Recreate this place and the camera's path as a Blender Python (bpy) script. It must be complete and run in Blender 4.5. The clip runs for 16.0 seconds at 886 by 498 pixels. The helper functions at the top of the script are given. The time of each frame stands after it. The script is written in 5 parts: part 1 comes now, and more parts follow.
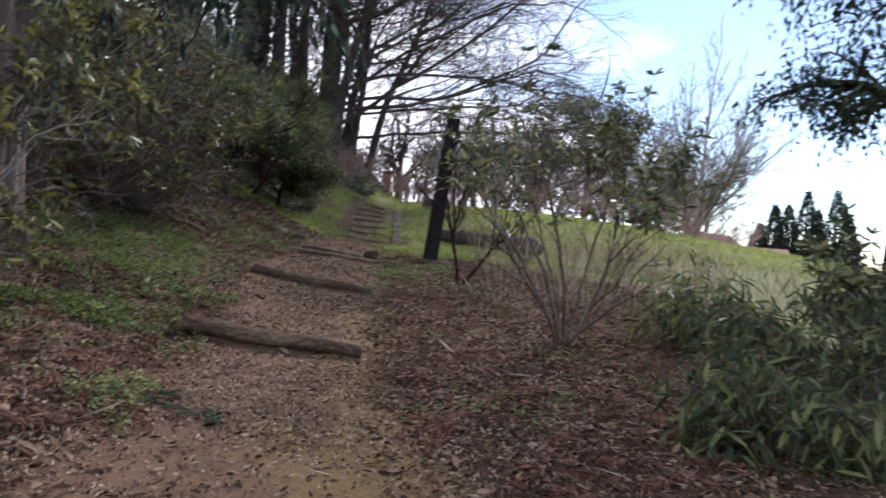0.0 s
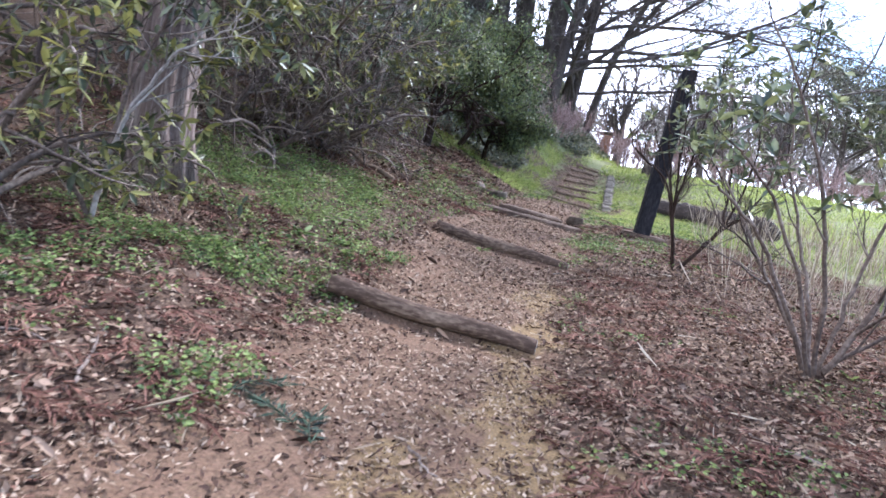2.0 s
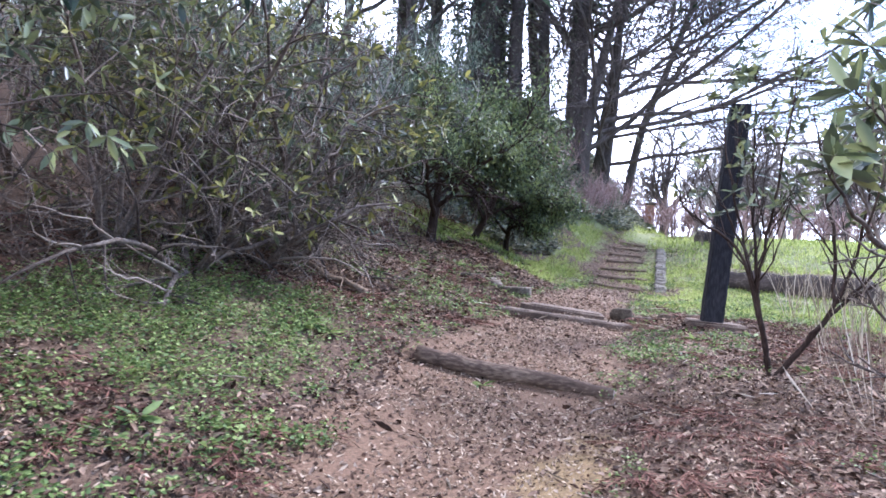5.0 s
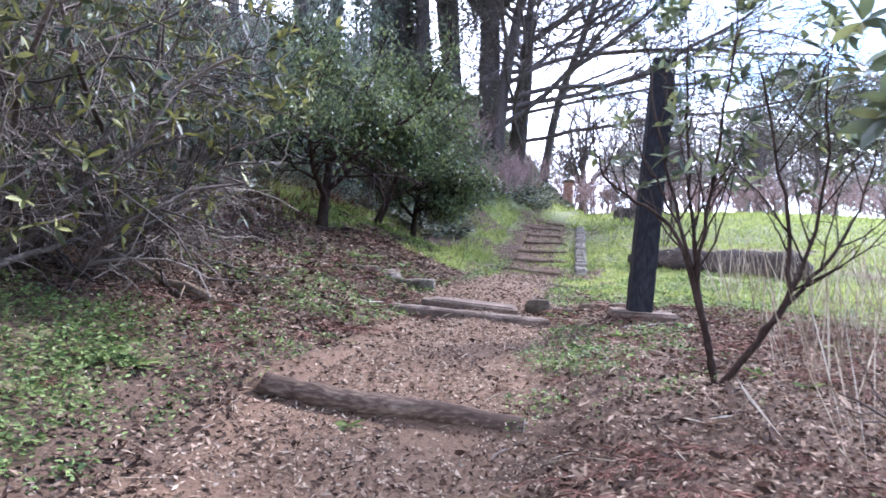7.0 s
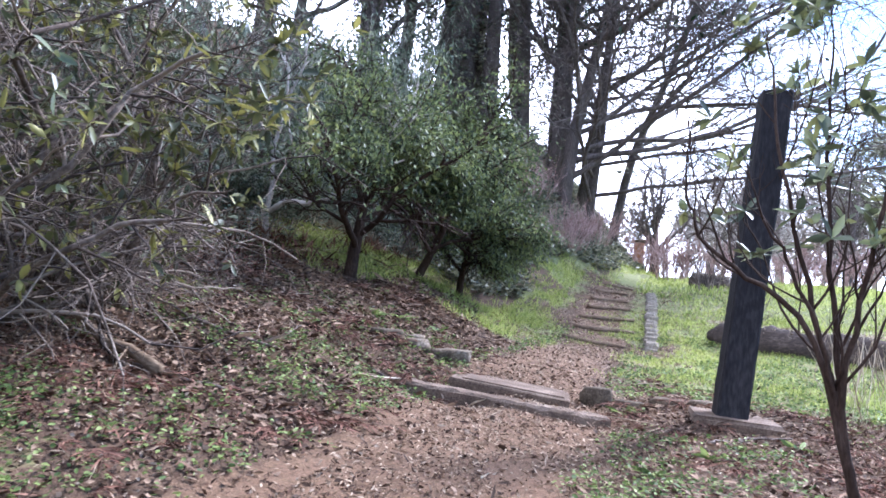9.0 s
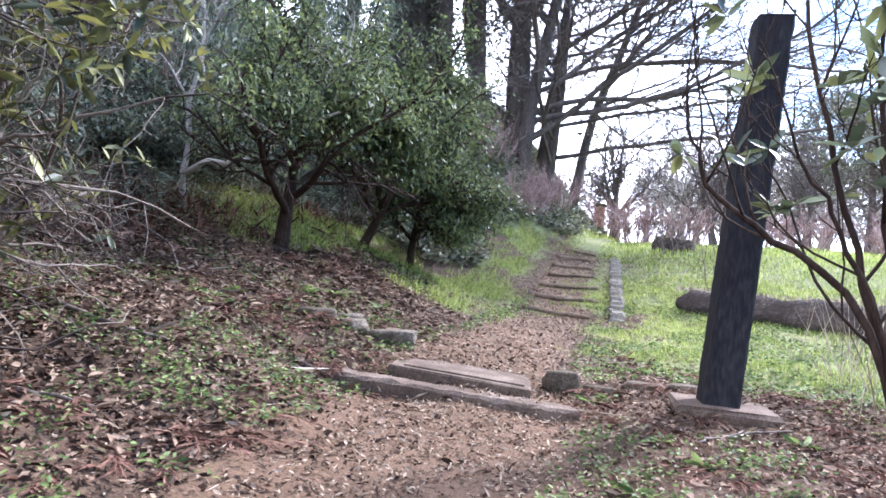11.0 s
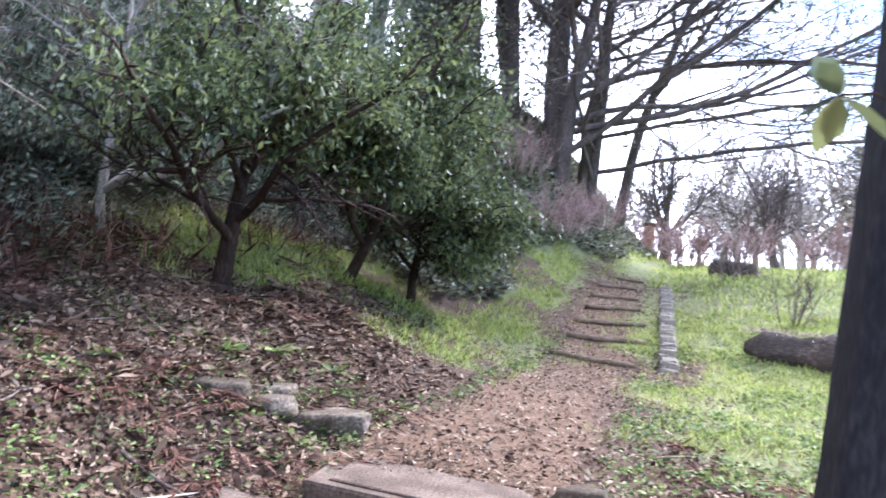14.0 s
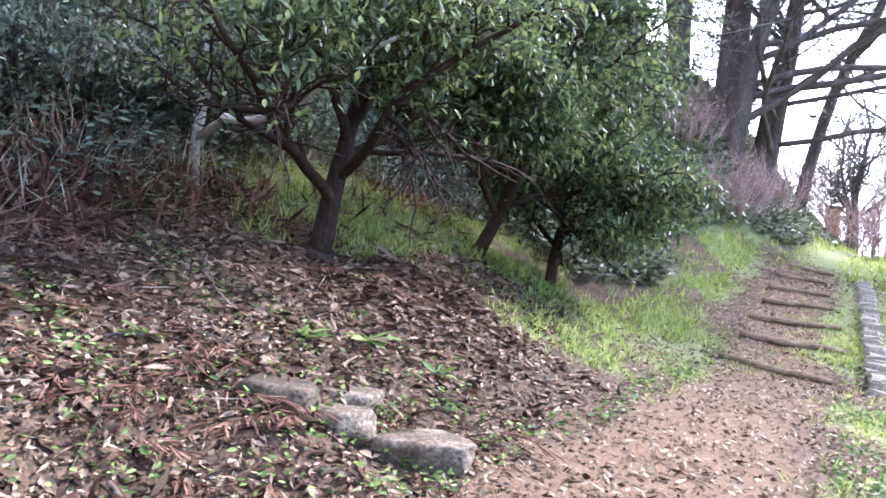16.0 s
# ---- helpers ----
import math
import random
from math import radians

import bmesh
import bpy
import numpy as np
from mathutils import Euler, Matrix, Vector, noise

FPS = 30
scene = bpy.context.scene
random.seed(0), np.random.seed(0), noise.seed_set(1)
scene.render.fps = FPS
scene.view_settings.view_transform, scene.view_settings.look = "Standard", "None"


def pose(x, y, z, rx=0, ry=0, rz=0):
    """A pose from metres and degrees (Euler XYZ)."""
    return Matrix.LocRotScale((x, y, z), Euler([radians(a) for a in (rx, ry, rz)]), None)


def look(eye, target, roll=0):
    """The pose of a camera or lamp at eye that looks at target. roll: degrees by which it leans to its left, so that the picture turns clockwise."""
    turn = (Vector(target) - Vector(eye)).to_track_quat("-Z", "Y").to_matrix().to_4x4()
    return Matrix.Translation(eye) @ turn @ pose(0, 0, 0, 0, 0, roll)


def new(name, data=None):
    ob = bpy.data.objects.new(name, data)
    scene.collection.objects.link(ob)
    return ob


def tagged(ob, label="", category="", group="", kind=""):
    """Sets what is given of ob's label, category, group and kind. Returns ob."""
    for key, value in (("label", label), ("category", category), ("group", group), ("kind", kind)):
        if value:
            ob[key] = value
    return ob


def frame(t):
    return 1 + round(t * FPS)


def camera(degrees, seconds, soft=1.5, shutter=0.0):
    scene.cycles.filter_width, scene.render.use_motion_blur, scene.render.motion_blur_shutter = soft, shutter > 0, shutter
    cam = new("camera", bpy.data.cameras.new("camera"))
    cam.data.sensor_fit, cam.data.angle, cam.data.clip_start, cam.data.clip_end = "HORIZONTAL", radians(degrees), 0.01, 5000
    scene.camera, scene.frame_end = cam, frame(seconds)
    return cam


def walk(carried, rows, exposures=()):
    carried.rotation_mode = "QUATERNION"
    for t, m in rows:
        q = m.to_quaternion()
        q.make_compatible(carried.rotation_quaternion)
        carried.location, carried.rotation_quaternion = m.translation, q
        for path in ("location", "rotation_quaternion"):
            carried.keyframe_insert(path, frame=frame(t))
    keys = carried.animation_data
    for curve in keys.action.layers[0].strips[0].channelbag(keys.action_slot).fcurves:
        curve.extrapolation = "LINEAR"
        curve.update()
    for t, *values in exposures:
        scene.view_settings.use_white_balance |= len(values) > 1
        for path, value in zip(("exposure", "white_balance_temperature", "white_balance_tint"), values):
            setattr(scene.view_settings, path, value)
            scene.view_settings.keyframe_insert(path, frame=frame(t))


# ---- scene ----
cam = camera(63.2, 16.0, soft=1.65, shutter=0.25)
PATH = [
    (0, (-0.196, 0.728, 1.424), (-0.157, 2.728, 1.425), 4.7),
    (0.5, (-0.214, 1.151, 1.421), (-0.504, 3.127, 1.303), 9.2),
    (1, (-0.281, 1.55, 1.404), (-0.736, 3.486, 1.189), 10.7),
    (1.5, (-0.176, 1.846, 1.452), (-0.72, 3.756, 1.214), 10.8),
    (2, (-0.162, 2.299, 1.498), (-0.675, 4.223, 1.315), 10.0),
    (2.5, (-0.224, 2.905, 1.526), (-0.732, 4.835, 1.402), 8.6),
    (3, (-0.17, 3.475, 1.596), (-0.74, 5.391, 1.526), 6.7),
    (3.2, (-0.197, 3.719, 1.603), (-0.788, 5.629, 1.551), 6.1),
    (5.3, (-0.295, 5.617, 1.707), (-0.967, 7.499, 1.779), 2.6),
    (5.5, (-0.247, 5.789, 1.712), (-0.872, 7.688, 1.789), 1.8),
    (6, (-0.195, 6.21, 1.732), (-0.702, 8.142, 1.819), -0.8),
    (6.5, (-0.235, 6.615, 1.769), (-0.659, 8.568, 1.823), -1.6),
    (7, (-0.37, 7.1, 1.817), (-0.851, 9.041, 1.84), 0.6),
    (7.5, (-0.48, 7.588, 1.864), (-1.093, 9.491, 1.89), 3.8),
    (8, (-0.566, 8.034, 1.922), (-1.264, 9.907, 1.966), 5.6),
    (8.5, (-0.483, 8.443, 1.969), (-1.172, 10.317, 2.087), 5.5),
    (9, (-0.542, 8.888, 2.009), (-1.2, 10.77, 2.164), 4.4),
    (9.2, (-0.557, 9.049, 2.015), (-1.199, 10.937, 2.176), 3.9),
    (11.3, (-0.739, 10.225, 2.103), (-1.288, 12.147, 2.16), 3.3),
    (11.5, (-0.73, 10.32, 2.124), (-1.334, 12.227, 2.17), 3.9),
    (12, (-0.661, 10.721, 2.161), (-1.341, 12.601, 2.208), 4.9),
    (12.5, (-0.61, 11.142, 2.191), (-1.182, 13.056, 2.299), 3.2),
    (13, (-0.633, 11.596, 2.274), (-1.082, 13.54, 2.419), 1.1),
    (13.5, (-0.707, 12.035, 2.328), (-1.214, 13.964, 2.474), 1.0),
    (14, (-0.825, 12.444, 2.36), (-1.504, 14.321, 2.48), 3.3),
    (14.5, (-1.126, 12.902, 2.382), (-2.11, 14.643, 2.384), 8.7),
    (14.6, (-1.157, 12.981, 2.397), (-2.211, 14.681, 2.395), 9.1),
    (15, (-1.248, 13.233, 2.407), (-2.401, 14.867, 2.389), 12.4),
    (15.5, (-1.189, 13.546, 2.416), (-2.231, 15.252, 2.448), 9.1),
    (16, (-1.314, 13.841, 2.412), (-2.356, 15.548, 2.426), 6.4),
]
EXPOSURES = ((0.0, 0.37, 6150, 18), (0.5, 0.89, 5900, 18), (1.0, 1.57, 5550, 18), (1.5, 1.71, 5550, 18), (3.0, 1.86, 5300, 18), (5.5, 1.93, 5300, 21), (9.0, 2.02, 5400, 19), (12.5, 2.14, 5550, 17), (14.0, 2.18, 5500, 19), (15.0, 2.56, 5450, 21), (16.0, 2.55, 5500, 19))
walk(cam, [(t, look(eye, target, roll)) for t, eye, target, roll in PATH], EXPOSURES)


# ---- light ----
SUN_AZ, SUN_EL = radians(38), radians(43)
world = bpy.data.worlds.new("world")
scene.world = world
world.use_nodes = True
wt = world.node_tree
wt.nodes.clear()
w_out = wt.nodes.new("ShaderNodeOutputWorld")
w_bg = wt.nodes.new("ShaderNodeBackground")
w_sky = wt.nodes.new("ShaderNodeTexSky")
w_sky.sky_type, w_sky.sun_disc = "NISHITA", False
w_sky.dust_density, w_sky.ozone_density = 0.2, 2.0
w_sky.sun_elevation, w_sky.sun_rotation = SUN_EL, SUN_AZ
w_co = wt.nodes.new("ShaderNodeTexCoord")
w_map = wt.nodes.new("ShaderNodeMapping")
w_map.inputs["Scale"].default_value = (1.0, 1.0, 3.2)
w_map.inputs["Location"].default_value = (0.35, 0.1, 0.2)
w_noise = wt.nodes.new("ShaderNodeTexNoise")
w_noise.inputs["Scale"].default_value, w_noise.inputs["Detail"].default_value, w_noise.inputs["Roughness"].default_value = 1.5, 7, 0.55
w_ramp = wt.nodes.new("ShaderNodeValToRGB")
w_ramp.color_ramp.elements[0].position, w_ramp.color_ramp.elements[1].position = 0.39, 0.54
w_mix = wt.nodes.new("ShaderNodeMix")
w_mix.data_type = "RGBA"
w_mix.inputs[7].default_value = (9.0, 9.3, 9.9, 1)
wt.links.new(w_co.outputs["Generated"], w_map.inputs["Vector"])
wt.links.new(w_map.outputs["Vector"], w_noise.inputs["Vector"])
w_sep = wt.nodes.new("ShaderNodeSeparateXYZ")
w_east = wt.nodes.new("ShaderNodeMath")
w_east.operation, w_east.inputs[1].default_value = "MULTIPLY_ADD", -0.55
wt.links.new(w_co.outputs["Generated"], w_sep.inputs[0])
wt.links.new(w_sep.outputs["X"], w_east.inputs[0])
wt.links.new(w_noise.outputs["Fac"], w_east.inputs[2])
wt.links.new(w_east.outputs[0], w_ramp.inputs["Fac"])
wt.links.new(w_ramp.outputs["Color"], w_mix.inputs[0])
wt.links.new(w_sky.outputs["Color"], w_mix.inputs[6])
wt.links.new(w_mix.outputs[2], w_bg.inputs["Color"])
wt.links.new(w_bg.outputs["Background"], w_out.inputs["Surface"])
w_bg.inputs["Strength"].default_value = 0.17

sun = new("sun", bpy.data.lights.new("sun", "SUN"))
sun.data.energy, sun.data.angle, sun.data.color = 3.6, radians(9.0), (1.0, 0.97, 0.92)
SUN_WAY = Vector((math.sin(SUN_AZ) * math.cos(SUN_EL), math.cos(SUN_AZ) * math.cos(SUN_EL), math.sin(SUN_EL)))
sun.matrix_world = look((0, 0, 60), Vector((0, 0, 60)) - SUN_WAY)


# ---- materials ----
def material(name, colours, rough=0.8, scale=6.0, fine=60.0, bump=0.3, random_by="", spread=0.35, through_light=0.0, gloss=0.3, stretch=(1, 1, 1), metal=0.0):
    """A surface with two scales of variation. colours: dark, middle, light. random_by: "island" or "object"."""
    mat = bpy.data.materials.new(name)
    mat.use_nodes = True
    nt = mat.node_tree
    shader = nt.nodes["Principled BSDF"]
    co = nt.nodes.new("ShaderNodeTexCoord")
    mp = nt.nodes.new("ShaderNodeMapping")
    mp.inputs["Scale"].default_value = stretch
    nt.links.new(co.outputs["Object"], mp.inputs["Vector"])
    big = nt.nodes.new("ShaderNodeTexNoise")
    big.inputs["Scale"].default_value, big.inputs["Detail"].default_value = scale, 5
    small = nt.nodes.new("ShaderNodeTexNoise")
    small.inputs["Scale"].default_value, small.inputs["Detail"].default_value = fine, 4
    for n in (big, small):
        nt.links.new(mp.outputs["Vector"], n.inputs["Vector"])
    blend = nt.nodes.new("ShaderNodeMath")
    blend.operation = "MULTIPLY_ADD"
    blend.inputs[1].default_value = 0.5
    half = nt.nodes.new("ShaderNodeMath")
    half.operation = "MULTIPLY"
    half.inputs[1].default_value = 0.5
    nt.links.new(big.outputs["Fac"], half.inputs[0])
    nt.links.new(small.outputs["Fac"], blend.inputs[0])
    nt.links.new(half.outputs[0], blend.inputs[2])
    value = blend.outputs[0]
    if random_by:
        if random_by == "island":
            geo = nt.nodes.new("ShaderNodeNewGeometry")
            rnd = geo.outputs["Random Per Island"]
        else:
            rnd = nt.nodes.new("ShaderNodeObjectInfo").outputs["Random"]
        add = nt.nodes.new("ShaderNodeMath")
        add.operation = "MULTIPLY_ADD"
        add.inputs[1].default_value = spread
        nt.links.new(rnd, add.inputs[0])
        nt.links.new(value, add.inputs[2])
        sub = nt.nodes.new("ShaderNodeMath")
        sub.operation = "SUBTRACT"
        sub.inputs[1].default_value = spread / 2
        nt.links.new(add.outputs[0], sub.inputs[0])
        value = sub.outputs[0]
    ramp = nt.nodes.new("ShaderNodeValToRGB")
    ramp.color_ramp.elements[0].position, ramp.color_ramp.elements[1].position = 0.3, 0.7
    ramp.color_ramp.elements[0].color = (*colours[0], 1)
    ramp.color_ramp.elements[1].color = (*colours[2], 1)
    ramp.color_ramp.elements.new(0.5).color = (*colours[1], 1)
    nt.links.new(value, ramp.inputs["Fac"])
    nt.links.new(ramp.outputs["Color"], shader.inputs["Base Color"])
    shader.inputs["Roughness"].default_value = rough
    shader.inputs["Specular IOR Level"].default_value = gloss
    shader.inputs["Metallic"].default_value = metal
    if bump:
        bm_node = nt.nodes.new("ShaderNodeBump")
        bm_node.inputs["Strength"].default_value = bump
        bm_node.inputs["Distance"].default_value = 0.02
        nt.links.new(blend.outputs[0], bm_node.inputs["Height"])
        nt.links.new(bm_node.outputs["Normal"], shader.inputs["Normal"])
    if through_light:
        out = nt.nodes["Material Output"]
        trans = nt.nodes.new("ShaderNodeBsdfTranslucent")
        nt.links.new(ramp.outputs["Color"], trans.inputs["Color"])
        mix = nt.nodes.new("ShaderNodeMixShader")
        mix.inputs[0].default_value = through_light
        nt.links.new(shader.outputs[0], mix.inputs[1])
        nt.links.new(trans.outputs[0], mix.inputs[2])
        nt.links.new(mix.outputs[0], out.inputs["Surface"])
    return mat


def ground_material():
    """Soil, path gravel, leaf mould and turf, blended by three masks carried by the ground mesh."""
    mat = bpy.data.materials.new("ground_soil")
    mat.use_nodes = True
    nt = mat.node_tree
    shader = nt.nodes["Principled BSDF"]
    shader.inputs["Roughness"].default_value = 0.95
    shader.inputs["Specular IOR Level"].default_value = 0.15
    co = nt.nodes.new("ShaderNodeTexCoord").outputs["Object"]

    def noise_node(scale, detail=6, rough=0.6):
        n = nt.nodes.new("ShaderNodeTexNoise")
        n.inputs["Scale"].default_value, n.inputs["Detail"].default_value, n.inputs["Roughness"].default_value = scale, detail, rough
        nt.links.new(co, n.inputs["Vector"])
        return n.outputs["Fac"]

    def ramp(fac, *stops):
        r = nt.nodes.new("ShaderNodeValToRGB")
        els = r.color_ramp.elements
        els[0].position, els[0].color = stops[0][0], (*stops[0][1], 1)
        els[1].position, els[1].color = stops[-1][0], (*stops[-1][1], 1)
        for p, c in stops[1:-1]:
            els.new(p).color = (*c, 1)
        nt.links.new(fac, r.inputs["Fac"])
        return r.outputs["Color"]

    def mix(fac, a, b):
        m = nt.nodes.new("ShaderNodeMix")
        m.data_type = "RGBA"
        nt.links.new(fac, m.inputs[0])
        nt.links.new(a, m.inputs[6])
        nt.links.new(b, m.inputs[7])
        return m.outputs[2]

    def mask(name, edge):
        a = nt.nodes.new("ShaderNodeAttribute")
        a.attribute_name = name
        s = nt.nodes.new("ShaderNodeMath")
        s.operation = "ADD"
        nt.links.new(a.outputs["Fac"], s.inputs[0])
        nt.links.new(edge, s.inputs[1])
        r = nt.nodes.new("ShaderNodeMapRange")
        r.interpolation_type = "SMOOTHSTEP"
        r.inputs["From Min"].default_value, r.inputs["From Max"].default_value = 0.82, 1.18
        nt.links.new(s.outputs[0], r.inputs["Value"])
        return r.outputs["Result"]

    fine, mid, coarse = noise_node(55), noise_node(9), noise_node(1.3)
    grit = nt.nodes.new("ShaderNodeTexVoronoi")
    grit.inputs["Scale"].default_value = 38
    nt.links.new(co, grit.inputs["Vector"])
    mould = ramp(fine, (0.3, (0.024, 0.014, 0.009)), (0.5, (0.075, 0.047, 0.03)), (0.7, (0.18, 0.122, 0.082)))
    mould = mix(coarse, mould, ramp(mid, (0.3, (0.04, 0.023, 0.014)), (0.7, (0.12, 0.074, 0.047))))
    earth = ramp(grit.outputs["Distance"], (0.0, (0.155, 0.089, 0.056)), (0.45, (0.118, 0.064, 0.039)), (0.9, (0.058, 0.03, 0.018)))
    earth = mix(coarse, earth, ramp(grit.outputs["Distance"], (0.0, (0.20, 0.12, 0.078)), (0.5, (0.13, 0.074, 0.047)), (0.9, (0.06, 0.037, 0.021))))
    earth = mix(mid, earth, ramp(fine, (0.3, (0.07, 0.042, 0.024)), (0.7, (0.185, 0.122, 0.074))))
    sand = ramp(fine, (0.3, (0.10, 0.064, 0.031)), (0.7, (0.22, 0.148, 0.07)))
    turf = ramp(fine, (0.3, (0.06, 0.07, 0.025)), (0.5, (0.12, 0.14, 0.05)), (0.7, (0.21, 0.22, 0.09)))
    turf = mix(coarse, turf, ramp(mid, (0.3, (0.13, 0.12, 0.055)), (0.7, (0.20, 0.19, 0.08))))
    colour = mix(mask("path", mid), mould, earth)
    colour = mix(mask("sand", mid), colour, sand)
    colour = mix(mask("turf", mid), colour, turf)
    nt.links.new(colour, shader.inputs["Base Color"])
    b = nt.nodes.new("ShaderNodeBump")
    b.inputs["Strength"].default_value, b.inputs["Distance"].default_value = 0.6, 0.03
    nt.links.new(fine, b.inputs["Height"])
    nt.links.new(b.outputs["Normal"], shader.inputs["Normal"])
    return mat


M_GROUND = ground_material()
M_BARK = material("grey_brown_bark", ((0.035, 0.028, 0.025), (0.09, 0.073, 0.066), (0.175, 0.148, 0.135)), 0.9, 5, 40, 0.7, gloss=0.12, stretch=(1, 1, 0.3))
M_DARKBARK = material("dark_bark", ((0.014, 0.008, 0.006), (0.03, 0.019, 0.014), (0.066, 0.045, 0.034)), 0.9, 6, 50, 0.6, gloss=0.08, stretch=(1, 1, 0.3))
M_CEDARBARK = material("fibrous_cedar_bark", ((0.05, 0.032, 0.025), (0.14, 0.10, 0.08), (0.30, 0.25, 0.21)), 0.92, 14, 60, 0.9, stretch=(1, 1, 0.07))
M_TWIG = material("twig", ((0.03, 0.02, 0.015), (0.08, 0.056, 0.042), (0.21, 0.165, 0.13)), 0.85, 3, 30, 0.2, "island", 0.5)
# bleached wood near by; on the far tree belt this paleness imitates haze
M_PALETWIG = material("bleached_haze_twig", ((0.10, 0.085, 0.07), (0.22, 0.19, 0.16), (0.40, 0.36, 0.32)), 0.85, 3, 30, 0.2, "island", 0.5)
M_REDTWIG = material("red_brown_twig", ((0.15, 0.085, 0.078), (0.29, 0.185, 0.165), (0.42, 0.30, 0.265)), 0.85, 2, 20, 0.1, "island", 0.5)
M_LEAF = material("evergreen_leaf", ((0.034, 0.048, 0.022), (0.085, 0.108, 0.043), (0.17, 0.195, 0.07)), 0.48, 1.2, 9, 0, "island", 0.55, 0.42, 0.3)
M_RHODO = material("rhododendron_leaf", ((0.04, 0.05, 0.028), (0.095, 0.115, 0.052), (0.21, 0.22, 0.085)), 0.38, 1.5, 9, 0, "island", 0.55, 0.24, 0.5)
M_OLDLEAF = material("yellowing_leaf", ((0.04, 0.046, 0.02), (0.105, 0.108, 0.036), (0.27, 0.25, 0.07)), 0.5, 1.5, 9, 0, "island", 0.6, 0.26, 0.3)
M_BAMBOO = material("bamboo_leaf", ((0.04, 0.052, 0.034), (0.095, 0.115, 0.075), (0.25, 0.27, 0.19)), 0.5, 0.8, 9, 0, "island", 0.55, 0.28, 0.2)
M_CONIFER = material("conifer_needles", ((0.012, 0.02, 0.014), (0.028, 0.045, 0.026), (0.06, 0.085, 0.05)), 0.7, 0.8, 9, 0, "island", 0.5, 0.15, 0.2)
M_IVY = material("ivy_leaf", ((0.045, 0.05, 0.03), (0.115, 0.12, 0.072), (0.24, 0.23, 0.15)), 0.5, 0.8, 9, 0, "island", 0.5, 0.2, 0.35)
M_GRASS = material("grass_blade", ((0.11, 0.145, 0.03), (0.26, 0.31, 0.07), (0.43, 0.44, 0.145)), 0.6, 0.5, 5, 0, "island", 0.5, 0.45, 0.2)
M_WEED = material("weed_leaf", ((0.045, 0.07, 0.02), (0.10, 0.142, 0.038), (0.22, 0.265, 0.085)), 0.6, 1, 9, 0, "island", 0.5, 0.35, 0.2)
M_LITTER = material("dead_leaf", ((0.028, 0.015, 0.009), (0.105, 0.058, 0.037), (0.25, 0.17, 0.115)), 0.8, 2, 20, 0.1, "island", 0.7, 0.12, 0.12)
M_CHIP = material("bleached_leaf_chip", ((0.05, 0.028, 0.02), (0.15, 0.098, 0.06), (0.33, 0.25, 0.175)), 0.85, 2, 20, 0.1, "island", 0.75, 0.1, 0.1)
M_SPRAY = material("dead_cedar_spray", ((0.04, 0.017, 0.011), (0.105, 0.047, 0.032), (0.20, 0.105, 0.072)), 0.85, 2, 20, 0, "island", 0.5, 0.1, 0.1)
M_DRYGRASS = material("dry_stalk", ((0.13, 0.095, 0.06), (0.28, 0.22, 0.15), (0.46, 0.39, 0.29)), 0.7, 2, 20, 0, "island", 0.5, 0.15, 0.2)
M_LOG = material("weathered_log", ((0.022, 0.014, 0.010), (0.075, 0.048, 0.032), (0.24, 0.175, 0.12)), 0.9, 3.5, 45, 0.8, gloss=0.12, stretch=(0.25, 1, 1))
M_POST = material("charred_post", ((0.007, 0.0065, 0.0075), (0.017, 0.016, 0.018), (0.042, 0.039, 0.04)), 0.85, 2.5, 40, 0.5, gloss=0.12, stretch=(1, 1, 0.25))
M_STONE = material("lichened_stone", ((0.035, 0.025, 0.017), (0.095, 0.07, 0.048), (0.25, 0.205, 0.155)), 0.97, 6, 45, 0.8, gloss=0.1)
M_MOSSTONE = material("mossy_stone", ((0.024, 0.018, 0.012), (0.062, 0.046, 0.031), (0.15, 0.118, 0.085)), 0.97, 5, 45, 0.8, gloss=0.1)
M_SLAB = material("worn_sandstone", ((0.036, 0.025, 0.018), (0.10, 0.07, 0.05), (0.21, 0.158, 0.118)), 0.95, 4, 60, 0.6, gloss=0.12)
M_STAIRLOG = material("earthy_split_log", ((0.045, 0.03, 0.018), (0.13, 0.088, 0.056), (0.26, 0.195, 0.135)), 0.95, 5, 45, 0.8, gloss=0.1, stretch=(0.4, 1, 1))
M_KERB = material("pale_kerb_stone", ((0.07, 0.055, 0.042), (0.18, 0.15, 0.115), (0.34, 0.30, 0.25)), 0.97, 6, 45, 0.8, gloss=0.1)
M_FALLEN = material("rotting_trunk", ((0.015, 0.011, 0.009), (0.042, 0.03, 0.024), (0.13, 0.10, 0.078)), 0.95, 4, 30, 0.8, stretch=(0.4, 1, 1))
M_ROOF = material("red_roof", ((0.15, 0.07, 0.055), (0.22, 0.11, 0.085), (0.3, 0.17, 0.14)), 0.8, 1, 10, 0.2)
M_WALL = material("pale_plaster", ((0.5, 0.47, 0.43), (0.6, 0.57, 0.53), (0.7, 0.68, 0.64)), 0.9, 1, 10, 0.1)
M_DARKGLASS = material("dark_window", ((0.02, 0.022, 0.025), (0.03, 0.033, 0.036), (0.05, 0.052, 0.055)), 0.15, 1, 10, 0)
M_BRICK = material("orange_brick", ((0.22, 0.09, 0.05), (0.36, 0.16, 0.09), (0.45, 0.24, 0.15)), 0.9, 5, 40, 0.4)


